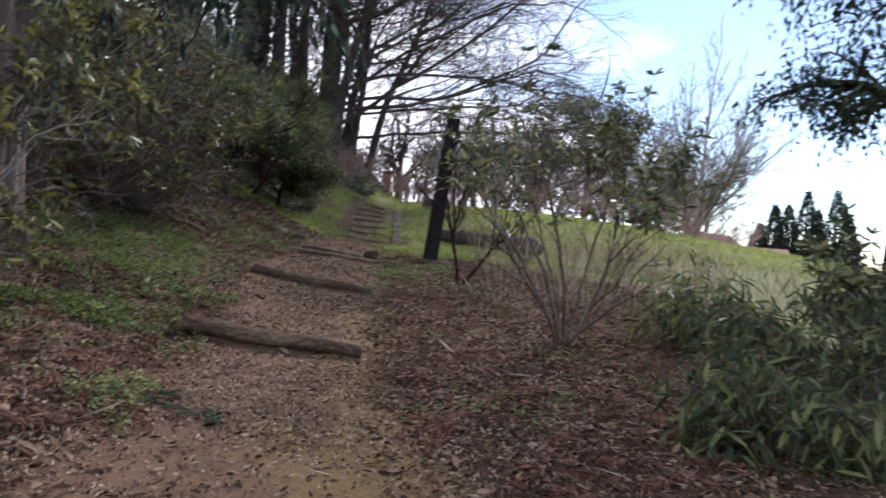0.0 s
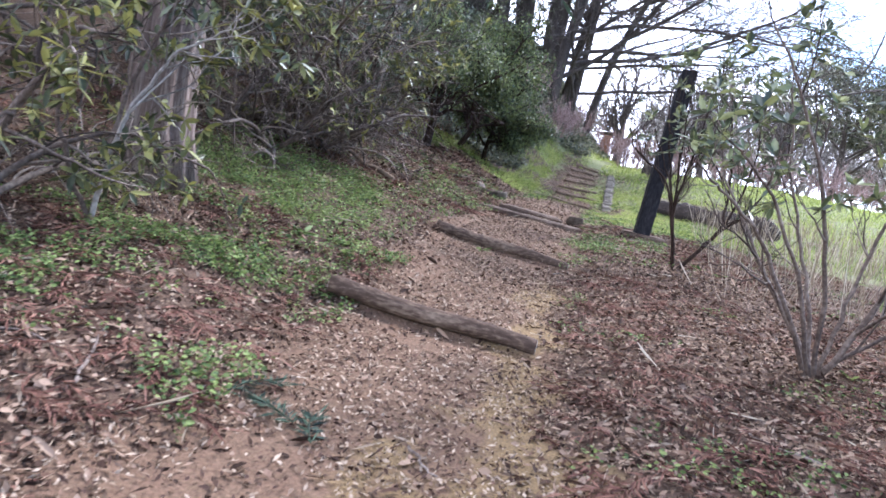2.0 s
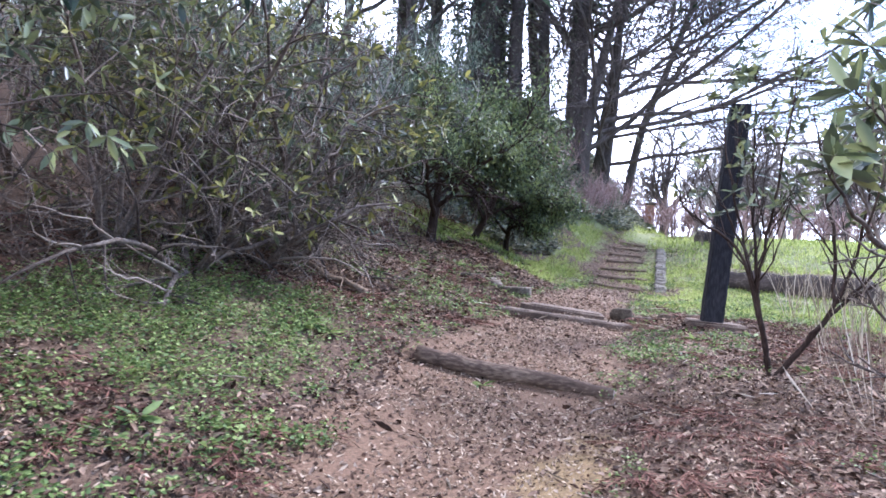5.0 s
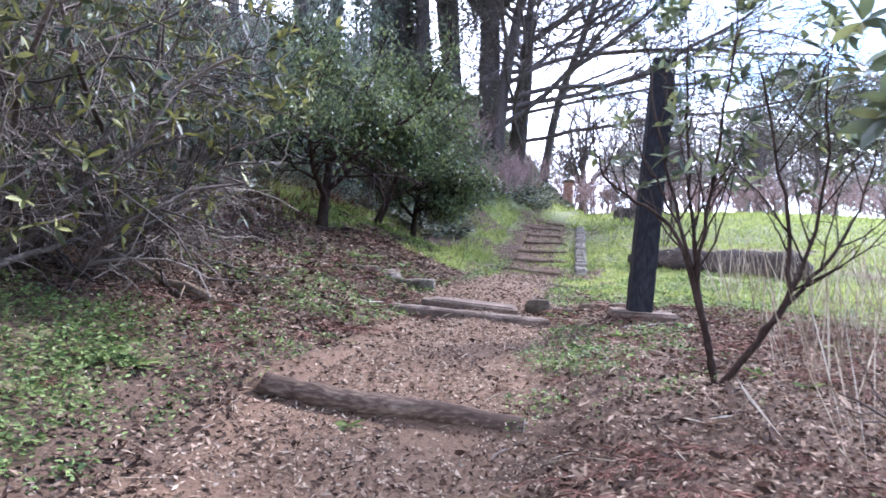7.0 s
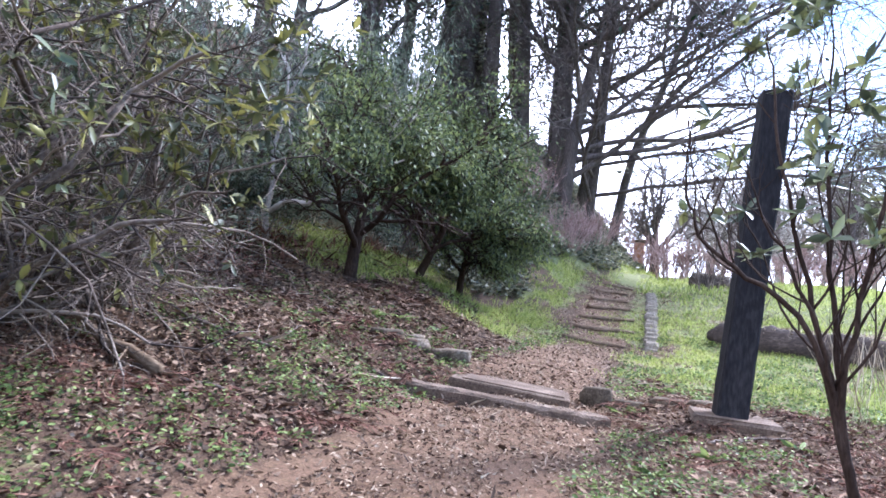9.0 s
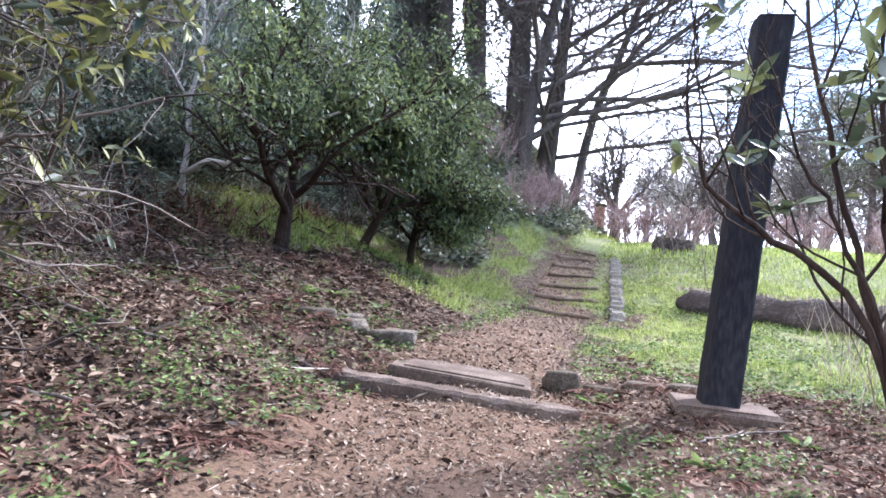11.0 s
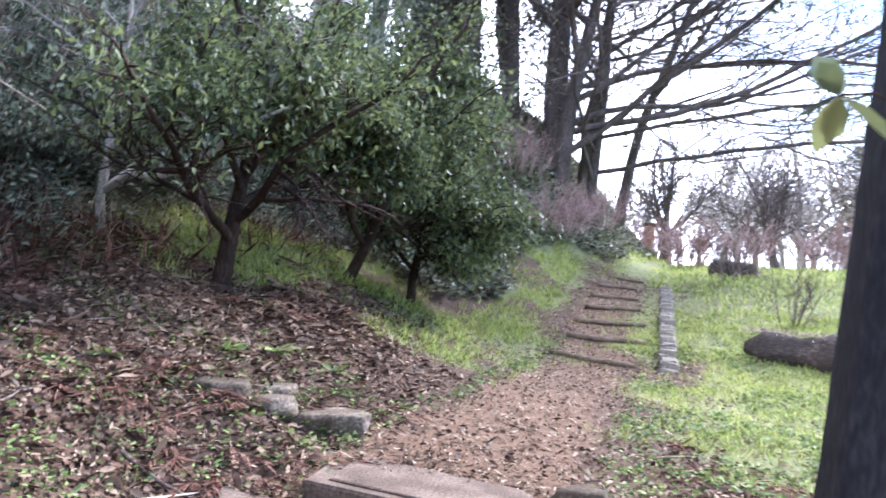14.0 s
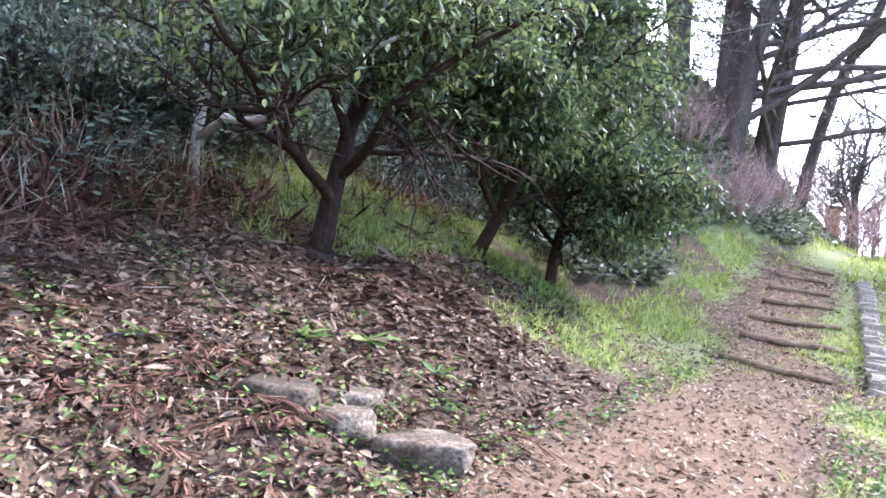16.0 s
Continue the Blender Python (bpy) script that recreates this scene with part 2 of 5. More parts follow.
# ---- shapes ----
class Shape:
    """Collects points and faces for one mesh."""

    def __init__(self):
        self.v, self.f, self.n = [], {3: [], 4: []}, 0

    def add(self, verts, faces):
        verts, faces = np.asarray(verts, float).reshape(-1, 3), np.asarray(faces, int)
        self.v.append(verts)
        self.f[faces.shape[1]].append(faces + self.n)
        self.n += len(verts)

    def tube(self, pts, radii, sides=5, lobes=0, depth=0.0, cap=True):
        """A round limb along points, tapering; lobes make it fluted."""
        pts, radii = np.asarray(pts, float), np.asarray(radii, float)
        k = len(pts)
        d = np.gradient(pts, axis=0)
        d /= np.linalg.norm(d, axis=1)[:, None] + 1e-9
        ref = np.array((0.0, 0, 1)) if abs(d[0, 2]) < 0.8 else np.array((1.0, 0, 0))
        a = np.cross(d, ref)
        a /= np.linalg.norm(a, axis=1)[:, None] + 1e-9
        b = np.cross(d, a)
        th = np.arange(sides) * 2 * np.pi / sides
        wave = 1 + depth * np.sin(lobes * th) * (1 + 0.5 * np.sin(3.1 * th))
        ring = np.cos(th)[None, :, None] * a[:, None] + np.sin(th)[None, :, None] * b[:, None]
        v = pts[:, None] + ring * (radii[:, None] * wave[None])[:, :, None]
        i, j = np.meshgrid(np.arange(k - 1), np.arange(sides), indexing="ij")
        q = np.stack((i * sides + j, i * sides + (j + 1) % sides, (i + 1) * sides + (j + 1) % sides, (i + 1) * sides + j), -1).reshape(-1, 4)
        start = self.n
        self.add(v.reshape(-1, 3), q)
        if cap:
            for row, c in ((0, pts[0]), (k - 1, pts[-1])):
                base = self.n
                self.v.append(c[None])
                self.n += 1
                e = start + row * sides + np.arange(sides)
                nxt = start + row * sides + (np.arange(sides) + 1) % sides
                m = np.full(sides, base)
                self.f[3].append(np.stack((m, nxt, e) if row == 0 else (m, e, nxt), -1))

    def leaves(self, p, d, length, width, rng, bend=0.25, full=True, vary=False):
        """Leaf blades from the points p along the ways d; full: with a midrib and a drooping tip."""
        p, d = np.asarray(p, float).reshape(-1, 3), np.asarray(d, float).reshape(-1, 3)
        n = len(p)
        if not n:
            return
        d = d / (np.linalg.norm(d, axis=1)[:, None] + 1e-9)
        side = np.cross(d, rng.normal(size=(n, 3)) * 0.5 + (0, 0, 1))
        side /= np.linalg.norm(side, axis=1)[:, None] + 1e-9
        up = np.cross(side, d)
        le = (length * (rng.uniform(0.65, 1.25, n) if not vary else rng.lognormal(-0.1, 0.45, n)))[:, None]
        wi = (width * rng.uniform(0.5 if vary else 0.7, 1.35 if vary else 1.2, n))[:, None] / 2
        droop = up * le * bend * rng.uniform(0.2, 1.2, n)[:, None]
        tip = p + d * le - droop
        o = np.arange(n)[:, None]
        if full:
            q = [p + d * le * f + side * wi * w - droop * f * 0.85 + up * wi * 0.3 for f, w in ((0.3, -0.85), (0.68, -0.9), (0.68, 0.9), (0.3, 0.85))]
            self.add(np.stack((p, q[0], q[1], tip, q[2], q[3]), 1), np.concatenate((o * 6 + (0, 1, 2, 3), o * 6 + (0, 3, 4, 5))))
        else:
            left = p + d * le * 0.52 + side * wi - droop * 0.5 + up * wi * 0.2
            right = p + d * le * 0.52 - side * wi - droop * 0.5 + up * wi * 0.2
            self.add(np.stack((p, right, tip, left), 1), np.concatenate((o * 4 + (0, 1, 2), o * 4 + (0, 2, 3))))

    def box(self, lo, hi, rough=0.0, rng=None, bevel=0.0):
        """A box with chamfered upper edges."""
        (x0, y0, z0), (x1, y1, z1) = lo, hi
        c = bevel
        v = np.array([(x0, y0, z0), (x1, y0, z0), (x1, y1, z0), (x0, y1, z0), (x0, y0, z1 - c), (x1, y0, z1 - c), (x1, y1, z1 - c), (x0, y1, z1 - c),
                      (x0 + c, y0 + c, z1), (x1 - c, y0 + c, z1), (x1 - c, y1 - c, z1), (x0 + c, y1 - c, z1)], float)
        if rng is not None:
            v += rng.normal(size=v.shape) * rough
        f = [(0, 3, 2, 1), (8, 9, 10, 11)] + [(a, (a + 1) % 4, (a + 1) % 4 + 4, a + 4) for a in range(4)] + [(a + 4, (a + 1) % 4 + 4, (a + 1) % 4 + 8, a + 8) for a in range(4)]
        self.add(v, f)

    def mesh(self, name, flat=False):
        me = bpy.data.meshes.new(name)
        v = np.concatenate(self.v)
        tri = np.concatenate(self.f[3]) if self.f[3] else np.zeros((0, 3), int)
        quad = np.concatenate(self.f[4]) if self.f[4] else np.zeros((0, 4), int)
        me.vertices.add(len(v))
        me.vertices.foreach_set("co", v.astype(np.float32).ravel())
        loops = np.concatenate((tri.ravel(), quad.ravel())).astype(np.int32)
        me.loops.add(len(loops))
        me.loops.foreach_set("vertex_index", loops)
        me.polygons.add(len(tri) + len(quad))
        me.polygons.foreach_set("loop_start", np.concatenate((np.arange(len(tri)) * 3, len(tri) * 3 + np.arange(len(quad)) * 4)).astype(np.int32))
        me.update(calc_edges=True)
        me.shade_flat() if flat else me.shade_smooth()
        return me


def part(name, shape, mat, parent=None, label="", flat=False):
    """Links a shape as one mesh object, under a thing or a part."""
    me = shape.mesh(name, flat) if isinstance(shape, Shape) else shape
    if not me.materials:
        me.materials.append(mat)
    ob = new(name, me)
    if parent:
        ob.parent = parent
    return tagged(ob, label)


def thing(name, x, y, z, label, category, group="", kind=""):
    """An Empty at a thing's base, for its parts."""
    ob = new(name)
    ob.location = (x, y, z)
    ob.empty_display_size = 0.2
    return tagged(ob, label, category, group, kind)


def value_noise(x, y, seed=0):
    """Smooth noise between -1 and 1 over the plan."""
    xi, yi = np.floor(x).astype(np.int64), np.floor(y).astype(np.int64)
    fx, fy = x - xi, y - yi
    fx, fy = fx * fx * (3 - 2 * fx), fy * fy * (3 - 2 * fy)

    def h(a, b):
        n = (a * 374761393 + b * 668265263 + seed * 974711) & 0x7FFFFFFF
        n = ((n ^ (n >> 13)) * 1274126177) & 0x7FFFFFFF
        return ((n ^ (n >> 16)) & 0xFFFF) / 32767.5 - 1

    return (h(xi, yi) * (1 - fx) + h(xi + 1, yi) * fx) * (1 - fy) + (h(xi, yi + 1) * (1 - fx) + h(xi + 1, yi + 1) * fx) * fy


# ---- ground ----
def smooth(a, b, v):
    s = np.clip((v - a) / (b - a), 0, 1)
    return s * s * (3 - 2 * s)


BASE_Y = (-400, -30, -5, 0, 6, 8.2, 12.2, 16, 18, 22.5, 25, 27.5, 30, 33, 40, 50, 90, 400)
BASE_Z = (-6, -1.6, -0.35, -0.08, 0.2, 0.36, 0.72, 1.08, 1.2, 1.45, 1.85, 2.4, 2.8, 3.15, 3.8, 4.2, 4.3, -4)


def base_z(y):
    return sum(np.interp(y + o, BASE_Y, BASE_Z) for o in (-1, -0.5, 0, 0.5, 1)) / 5


def softplus(v, k):
    return k * np.logaddexp(0, v / k)


def path_x(y):
    """The middle of the footpath."""
    return np.interp(y, (-6, 0, 4, 8, 12, 16, 22.5, 27.5, 34, 45), (0.3, -0.35, -1.15, -1.65, -1.95, -2.15, -2.28, -2.5, -2.5, -1.9))


def ground_z(x, y):
    """Height of the ground: a path that climbs along a hillside, the hill to the west, a field to the east."""
    z = base_z(y) * (1 - 0.55 * smooth(4, 30, x))
    z = z + (0.14 + 0.05 * smooth(7, 13, y) - 0.1 * smooth(18, 23, y)) * softplus(-1.2 - x, 0.5)
    z = z + 0.3 * np.minimum(softplus(-5.6 - x, 0.8), 14)
    z = z + 0.22 * smooth(16.5, 21, y) * smooth(34, 26, y) * softplus(-3.3 - x, 0.4) * smooth(-9, -6, x)
    foot = -5.0 + 2.0 * smooth(23, 34, y)
    z = z + 1.1 * smooth(23, 33, y) * np.minimum(softplus(foot - x, 0.5), 3.8) * (1 - 0.6 * smooth(50, 90, y))
    return z


STEPS_Y = (7.95, 11.9, 15.85)
# left end and right end of each log of the upper stairs
STAIRS = (((-2.86, 22.75), (-1.68, 22.95)), ((-2.85, 24.1), (-1.62, 24.5)), ((-2.92, 25.25), (-1.74, 25.7)), ((-2.9, 26.4), (-1.92, 26.85)),
          ((-2.95, 27.45), (-2.05, 27.9)), ((-3.0, 28.7), (-2.2, 29.1)), ((-2.95, 30.1), (-2.15, 30.4)))


def relief(x, y):
    """The ground with its small unevenness; the path drops by half a log's height before each log."""
    near = smooth(60, 25, np.hypot(x + 2, y - 12))
    off = np.abs(x - path_x(y))
    z = ground_z(x, y)
    z = z + near * (0.05 * value_noise(x * 0.9, y * 0.9, 1) + 0.02 * value_noise(x * 3, y * 3, 2)) * smooth(0.5, 1.6, off)
    z = z + near * 0.008 * value_noise(x * 9, y * 9, 3)
    for s in STEPS_Y:
        ys = y - (s + 0.12 * (x + 1.8))
        z = z - smooth(1.7, 0.9, off) * (0.03 + 0.065 * smooth(-2.6, -0.25, ys) * smooth(0.02, -0.06, ys))
    for (xa, ya), (xb, yb) in STAIRS:
        ys = y - (ya + (yb - ya) * (x - xa) / (xb - xa))
        z = z - 0.05 * smooth(xa - 0.35, xa, x) * smooth(xb + 0.3, xb, x) * smooth(-0.95, -0.08, ys) * smooth(0.06, -0.04, ys)
    z = z - 0.055 * smooth(1.5, 0.9, off) * smooth(15.9, 16.1, y) * smooth(17.2, 16.6, y)
    z = z - 0.11 * smooth(1.7, 0.9, np.abs(x + 2.6)) * smooth(-2.0, -2.7, x) * smooth(14.6, 15.5, y) * smooth(16.5, 15.9, y)
    return z


def at(x, y):
    return float(relief(np.array([float(x)]), np.array([float(y)]))[0])


def turf_mask(x, y):
    """How grassy the ground is, 0 to 1."""
    n = 0.25 * value_noise(x * 0.7, y * 0.7, 5) + 0.18 * value_noise(x * 2.1, y * 2.1, 6)
    field = (0.5 + 1.5 * n) * smooth(-1.9, 0.3, x - 0.6 * smooth(16, 17.5, y)) * smooth(16.4, 17.6, y + 0.3 * n) + smooth(4.2, 6.5, x + n) * smooth(4, 9, y)
    verge = (0.7 + 1.3 * n) * smooth(18.3, 19.6, y + n + 0.5 * (x + 3)) * smooth(-5.0, -4.2, x + n)
    under_trees = smooth(18.4, 19.4, y + 2 * n) * smooth(-8.6, -7, x) * smooth(-4.2, -5.2, x) * (0.75 + n)
    left_patch = smooth(8.7, 9.5, y + 1.2 * n) * smooth(12.6, 11.4, y + 1.2 * n) * smooth(-5.8, -5.1, x + n) * smooth(-2.7, -3.5, x + n)
    left_patch2 = 0.4 * smooth(6.0, 7.0, y + n) * smooth(9.5, 8.5, y) * smooth(-3.9, -3.2, x + n) * smooth(-2.4, -2.9, x + n)
    beside = (0.3 + 1.2 * n) * smooth(11.8, 12.6, y) * smooth(15.7, 15.0, y) * (smooth(-1.35, -1.0, x) * smooth(0.6, -0.2, x) + smooth(-3.9, -3.5, x) * smooth(-2.7, -3.0, x))
    wedge = smooth(-5.35, -4.95, x + 0.5 * n) * smooth(-3.8, -4.25, x + 0.5 * n) * smooth(21.2, 20.2, y)
    verge, under_trees = verge * (1 - 0.95 * wedge), under_trees * (1 - 0.95 * wedge)
    m = np.clip(field + beside + verge + under_trees + left_patch + left_patch2, 0, 1)
    path = smooth(1.25, 0.55, np.abs(x - path_x(y) - 0.1) * (1 + 0.9 * smooth(16.5, 18, y) * smooth(22.5, 21.5, y))) * (1 - 0.4 * smooth(21, 23, y)) * (1 - 0.9 * smooth(29, 33, y))
    path = path * (1 - 0.75 * smooth(-1.95, -1.7, x + 0.6 * n) * smooth(22.3, 23, y))
    far = smooth(24, 30, y) * smooth(-3.4, -2.8, x)
    return np.clip(np.maximum(m, far) * (1 - path) + n * 0.6 * (m > 0.02), 0, 1)


def build_ground():
    xs = np.unique(np.concatenate((-np.geomspace(14, 2500, 26), np.arange(-14, -5, 0.22), np.arange(-5, 2.5, 0.075), np.arange(2.5, 9, 0.22), np.geomspace(9, 2500, 28))))
    ys = np.unique(np.concatenate((-np.geomspace(3, 2500, 24), np.arange(-3, 2.5, 0.18), np.arange(2.5, 20, 0.075), np.arange(20, 31, 0.09), np.arange(31, 34, 0.18), np.geomspace(34, 2500, 34))))
    gx, gy = np.meshgrid(xs, ys, indexing="ij")
    x, y = gx.ravel(), gy.ravel()
    z = relief(x, y)
    nx, ny = len(xs), len(ys)
    i, j = np.meshgrid(np.arange(nx - 1), np.arange(ny - 1), indexing="ij")
    q = np.stack((i * ny + j, (i + 1) * ny + j, (i + 1) * ny + j + 1, i * ny + j + 1), -1).reshape(-1, 4)
    s = Shape()
    s.add(np.stack((x, y, z), 1), q)
    ob = part("ground", s, M_GROUND)
    tagged(ob, "sloping woodland ground with trodden earth path, leaf mould and turf", "ground", kind="structure")
    off = np.abs(x - path_x(y))
    path = smooth(1.35, 0.6, off * (1 + 0.6 * smooth(16.5, 18, y)) + 0.2 * value_noise(x * 1.5, y * 1.5, 8)) * (1 - 0.35 * smooth(17.5, 20, y))
    sx = x - path_x(y) - 0.72
    sand = 0.68 * smooth(0.5, 0.1, (1 - 0.45 * smooth(7.5, 5.5, y)) * np.abs(sx + 0.15 * value_noise(y * 0.7, y * 0.2, 44)) + 0.25 * value_noise(x * 2.5, y * 2.5, 9)) * smooth(0.8, 2.4, y) * smooth(11.8, 10.4, y)
    sand = np.maximum(sand, 0.3 * smooth(0.5, 0.1, np.abs(x - path_x(y) + 0.75) + 0.2 * value_noise(x * 2, y * 2, 19)) * smooth(12.0, 12.6, y) * smooth(15.6, 14.6, y))
    for name, m in (("path", path), ("sand", sand), ("turf", turf_mask(x, y) * (1 - 0.6 * smooth(16.4, 15.8, y) * smooth(4.2, 3.5, x)))):
        a = ob.data.attributes.new(name, "FLOAT", "POINT")
        a.data.foreach_set("value", m.astype(np.float32))
    return ob


build_ground()


# ---- plants: generators ----
def unit(v):
    return v / (np.linalg.norm(v) + 1e-9)


def grow(shape, rng, p, d, length, radius, level, spec, tips):
    """A limb with its branches. spec, by level: segments, branches, spread in degrees, length ratio; wander and lift for all.
    tips collects the points, ways and levels along the thin twigs."""
    segs = spec["segs"][level]
    pts, rad, ways = [np.array(p, float)], [radius], []
    end = radius * spec.get("taper", 0.45)
    d = unit(np.array(d, float))
    for i in range(segs):
        d = unit(d + rng.normal(size=3) * spec["wander"][level] + np.array((0, 0, spec["lift"][level])) + np.array(spec.get("pull", (0, 0, 0))) * (level > 0))
        step = pts[-1] + d * length / segs
        if spec.get("keep") and i > 0 and not spec["keep"](step):
            break
        pts.append(step)
        rad.append(radius + (end - radius) * (i + 1) / segs)
        ways.append(d)
    segs = len(pts) - 1
    shape[min(level, len(shape) - 1)].tube(pts, rad, spec["sides"][level], cap=level < 1)
    if level + 1 >= len(spec["segs"]):
        for a, w in zip(pts[1:], ways):
            tips.append((a, w))
        return
    count = spec["kids"][level]
    count = int(count + (rng.random() < count % 1))
    for k in range(count):
        f = spec["from"][level] + (1 - spec["from"][level]) * (k + rng.random()) / count
        f = min(f, 0.999)
        i = int(f * segs)
        start = pts[i] + (pts[i + 1] - pts[i]) * (f * segs - i)
        w = ways[i]
        side = unit(np.cross(w, rng.normal(size=3)))
        if spec.get("flatten"):
            side = unit(side * (1, 1, spec["flatten"]))
        ang = radians(spec["spread"][level] * rng.uniform(0.7, 1.25))
        r_at = radius + (end - radius) * f
        grow(shape, rng, start, w * math.cos(ang) + side * math.sin(ang), length * spec["ratio"][level] * rng.uniform(0.7, 1.2) * (1.15 - 0.45 * f), max(r_at * spec.get("thin", 0.6), spec.get("least", 0.004)), level + 1, spec, tips)
    if spec.get("carry", True):
        grow(shape, rng, pts[-1], ways[-1], length * spec["ratio"][level], end, level + 1, spec, tips)


BARE = dict(segs=(7, 7, 5, 3, 2), kids=(6, 6, 5, 4), spread=(48, 48, 45, 42), ratio=(0.62, 0.58, 0.55, 0.55), wander=(0.06, 0.14, 0.18, 0.2, 0.2),
            lift=(0.02, 0.03, 0.03, 0.02, 0.0), sides=(9, 6, 4, 3, 3), thin=0.55, taper=0.45, least=0.013)
BARE["from"] = (0.35, 0.25, 0.2, 0.15)


def variant(spec, **changes):
    s = dict(spec)
    s.update(changes)
    return s


def tip_arrays(tips):
    return np.array([t[0] for t in tips]), np.array([t[1] for t in tips])


def whorls(shape, rng, p, d, n, length, width, open_angle=65, bend=0.25):
    """Rosettes of n leaves round each twig end."""
    m = len(p)
    a = np.cross(d, rng.normal(size=(m, 3)))
    a /= np.linalg.norm(a, axis=1)[:, None] + 1e-9
    b = np.cross(d, a)
    for k in range(n):
        th = 2 * np.pi * (k + rng.uniform(-0.3, 0.3, m)) / n
        op = np.radians(open_angle + rng.normal(size=m) * 16)
        way = d * np.cos(op)[:, None] + (a * np.cos(th)[:, None] + b * np.sin(th)[:, None]) * np.sin(op)[:, None]
        keep = rng.random(m) < 0.9
        shape.leaves(p[keep], way[keep], length, width, rng, bend)


def scatter(rng, x0, x1, y0, y1, n):
    return rng.uniform(x0, x1, n), rng.uniform(y0, y1, n)


# ---- steps, stones and the post ----
def log_step(x0, y0, x1, y1, z0, z1, r, label, seed):
    """A half-sunk log across the path, its ends cut."""
    rng = np.random.default_rng(seed)
    t = np.linspace(0, 1, 22)
    pts = np.stack((x0 + (x1 - x0) * t, y0 + (y1 - y0) * t + 0.012 * np.sin(t * 7 + seed), z0 + (z1 - z0) * t + 0.01 * np.sin(t * 9 + seed)), 1)
    mid = pts.mean(0)
    root = thing("log_step", *mid, label, "log step", "log steps")
    s = Shape()
    s.tube(pts - mid, r * (1 + 0.05 * rng.normal(size=22) - 0.1 * t), 14, 5, 0.035)
    part("log", s, M_LOG, root)
    for e, w in ((0, -1), (-1, 1)):
        way = unit(pts[-1] - pts[0]) * w
        cut = Shape()
        cut.tube([pts[e] - mid, pts[e] - mid + way * 0.006], [r * 0.86, r * 0.8], 14)
        part("cut_end", cut, M_PALETWIG, root, "pale sawn end of the log")
    return root


log_step(-2.55, 7.83, -0.80, 8.08, 0.49, 0.31, 0.08, "round weathered log laid as a step across the path", 1)
log_step(-2.83, 11.77, -1.02, 12.06, 0.89, 0.645, 0.09, "round weathered log step with a rotted hollow end", 2)


def rock(x, y, z, sx, sy, sz, turn, mat, label, seed, group="", flat=0.0):
    """A weathered boulder: a lumpy, flattened ball, half sunk."""
    rng = np.random.default_rng(seed)
    bm = bmesh.new()
    bmesh.ops.create_icosphere(bm, subdivisions=4, radius=1)
    off = rng.uniform(0, 50, 3)
    cuts = [(Vector(unit(rng.normal(size=3) * (1, 1, 0.8) + (0, 0, 0.15))), rng.uniform(0.62, 0.86)) for _ in range(11)]
    for v in bm.verts:
        for way, far in cuts:
            over = v.co.dot(way) - far
            if over > 0:
                v.co -= way * over * 0.92
        n = noise.noise(Vector(v.co) * 1.2 + Vector(off)) * 0.22 + noise.noise(Vector(v.co) * 3.1 + Vector(off)) * 0.09 + noise.noise(Vector(v.co) * 9 + Vector(off)) * 0.03
        v.co *= 1 + n
        box_r = max(abs(v.co.x), abs(v.co.y), abs(v.co.z))
        v.co = v.co.lerp(v.co / max(box_r, 0.01) * 0.9, 0.3)
        v.co = Vector((v.co.x * sx, v.co.y * sy, min(v.co.z, 1 - flat) * sz))
    me = bpy.data.meshes.new("rock")
    bm.to_mesh(me)
    bm.free()
    me.shade_smooth()
    ob = part("rock", me, mat)
    ob.matrix_basis = pose(x, y, z, 0, 0, turn)
    return tagged(ob, label, "rock", group)


rock(-3.16, 16.90, at(-3.16, 16.90) - 0.0, 0.32, 0.19, 0.14, 28, M_STONE, "long low lichened boulder beside the path", 1, "stones left of the path", 0.3)
rock(-3.52, 16.67, at(-3.52, 16.67) - 0.01, 0.2, 0.15, 0.12, 30, M_STONE, "lichen-whitened angular stone in leaf litter", 2, "stones left of the path", 0.3)
rock(-3.84, 16.52, at(-3.84, 16.52) - 0.02, 0.25, 0.17, 0.12, 22, M_MOSSTONE, "brown mossy stone half sunk in leaf litter", 3, "stones left of the path", 0.35)
rock(-3.70, 16.92, at(-3.70, 16.92) - 0.02, 0.24, 0.16, 0.09, 20, M_STONE, "flat grey stone half buried in leaves", 4, "stones left of the path", 0.45)
rock(-1.46, 16.78, at(-1.46, 16.78) + 0.05, 0.19, 0.14, 0.17, 12, M_MOSSTONE, "rounded dark mossy stone at the slab's corner", 5, "stones right of the path", 0.25)
rock(-1.1, 16.86, at(-1.1, 16.86), 0.2, 0.11, 0.09, 5, M_MOSSTONE, "low mossy edging stone", 6, "stones right of the path", 0.3)
rock(-0.74, 16.84, at(-0.74, 16.84), 0.21, 0.11, 0.09, -8, M_STONE, "low grey edging stone", 7, "stones right of the path", 0.35)
rock(-0.38, 16.82, at(-0.38, 16.82), 0.2, 0.11, 0.08, -4, M_STONE, "low grey edging stone beside the post", 8, "stones right of the path", 0.35)


def oriented(shape_fn, x, y, z, rz, rx=0, ry=0):
    ob = shape_fn()
    ob.matrix_basis = pose(x, y, z, rx, ry, rz)
    return ob


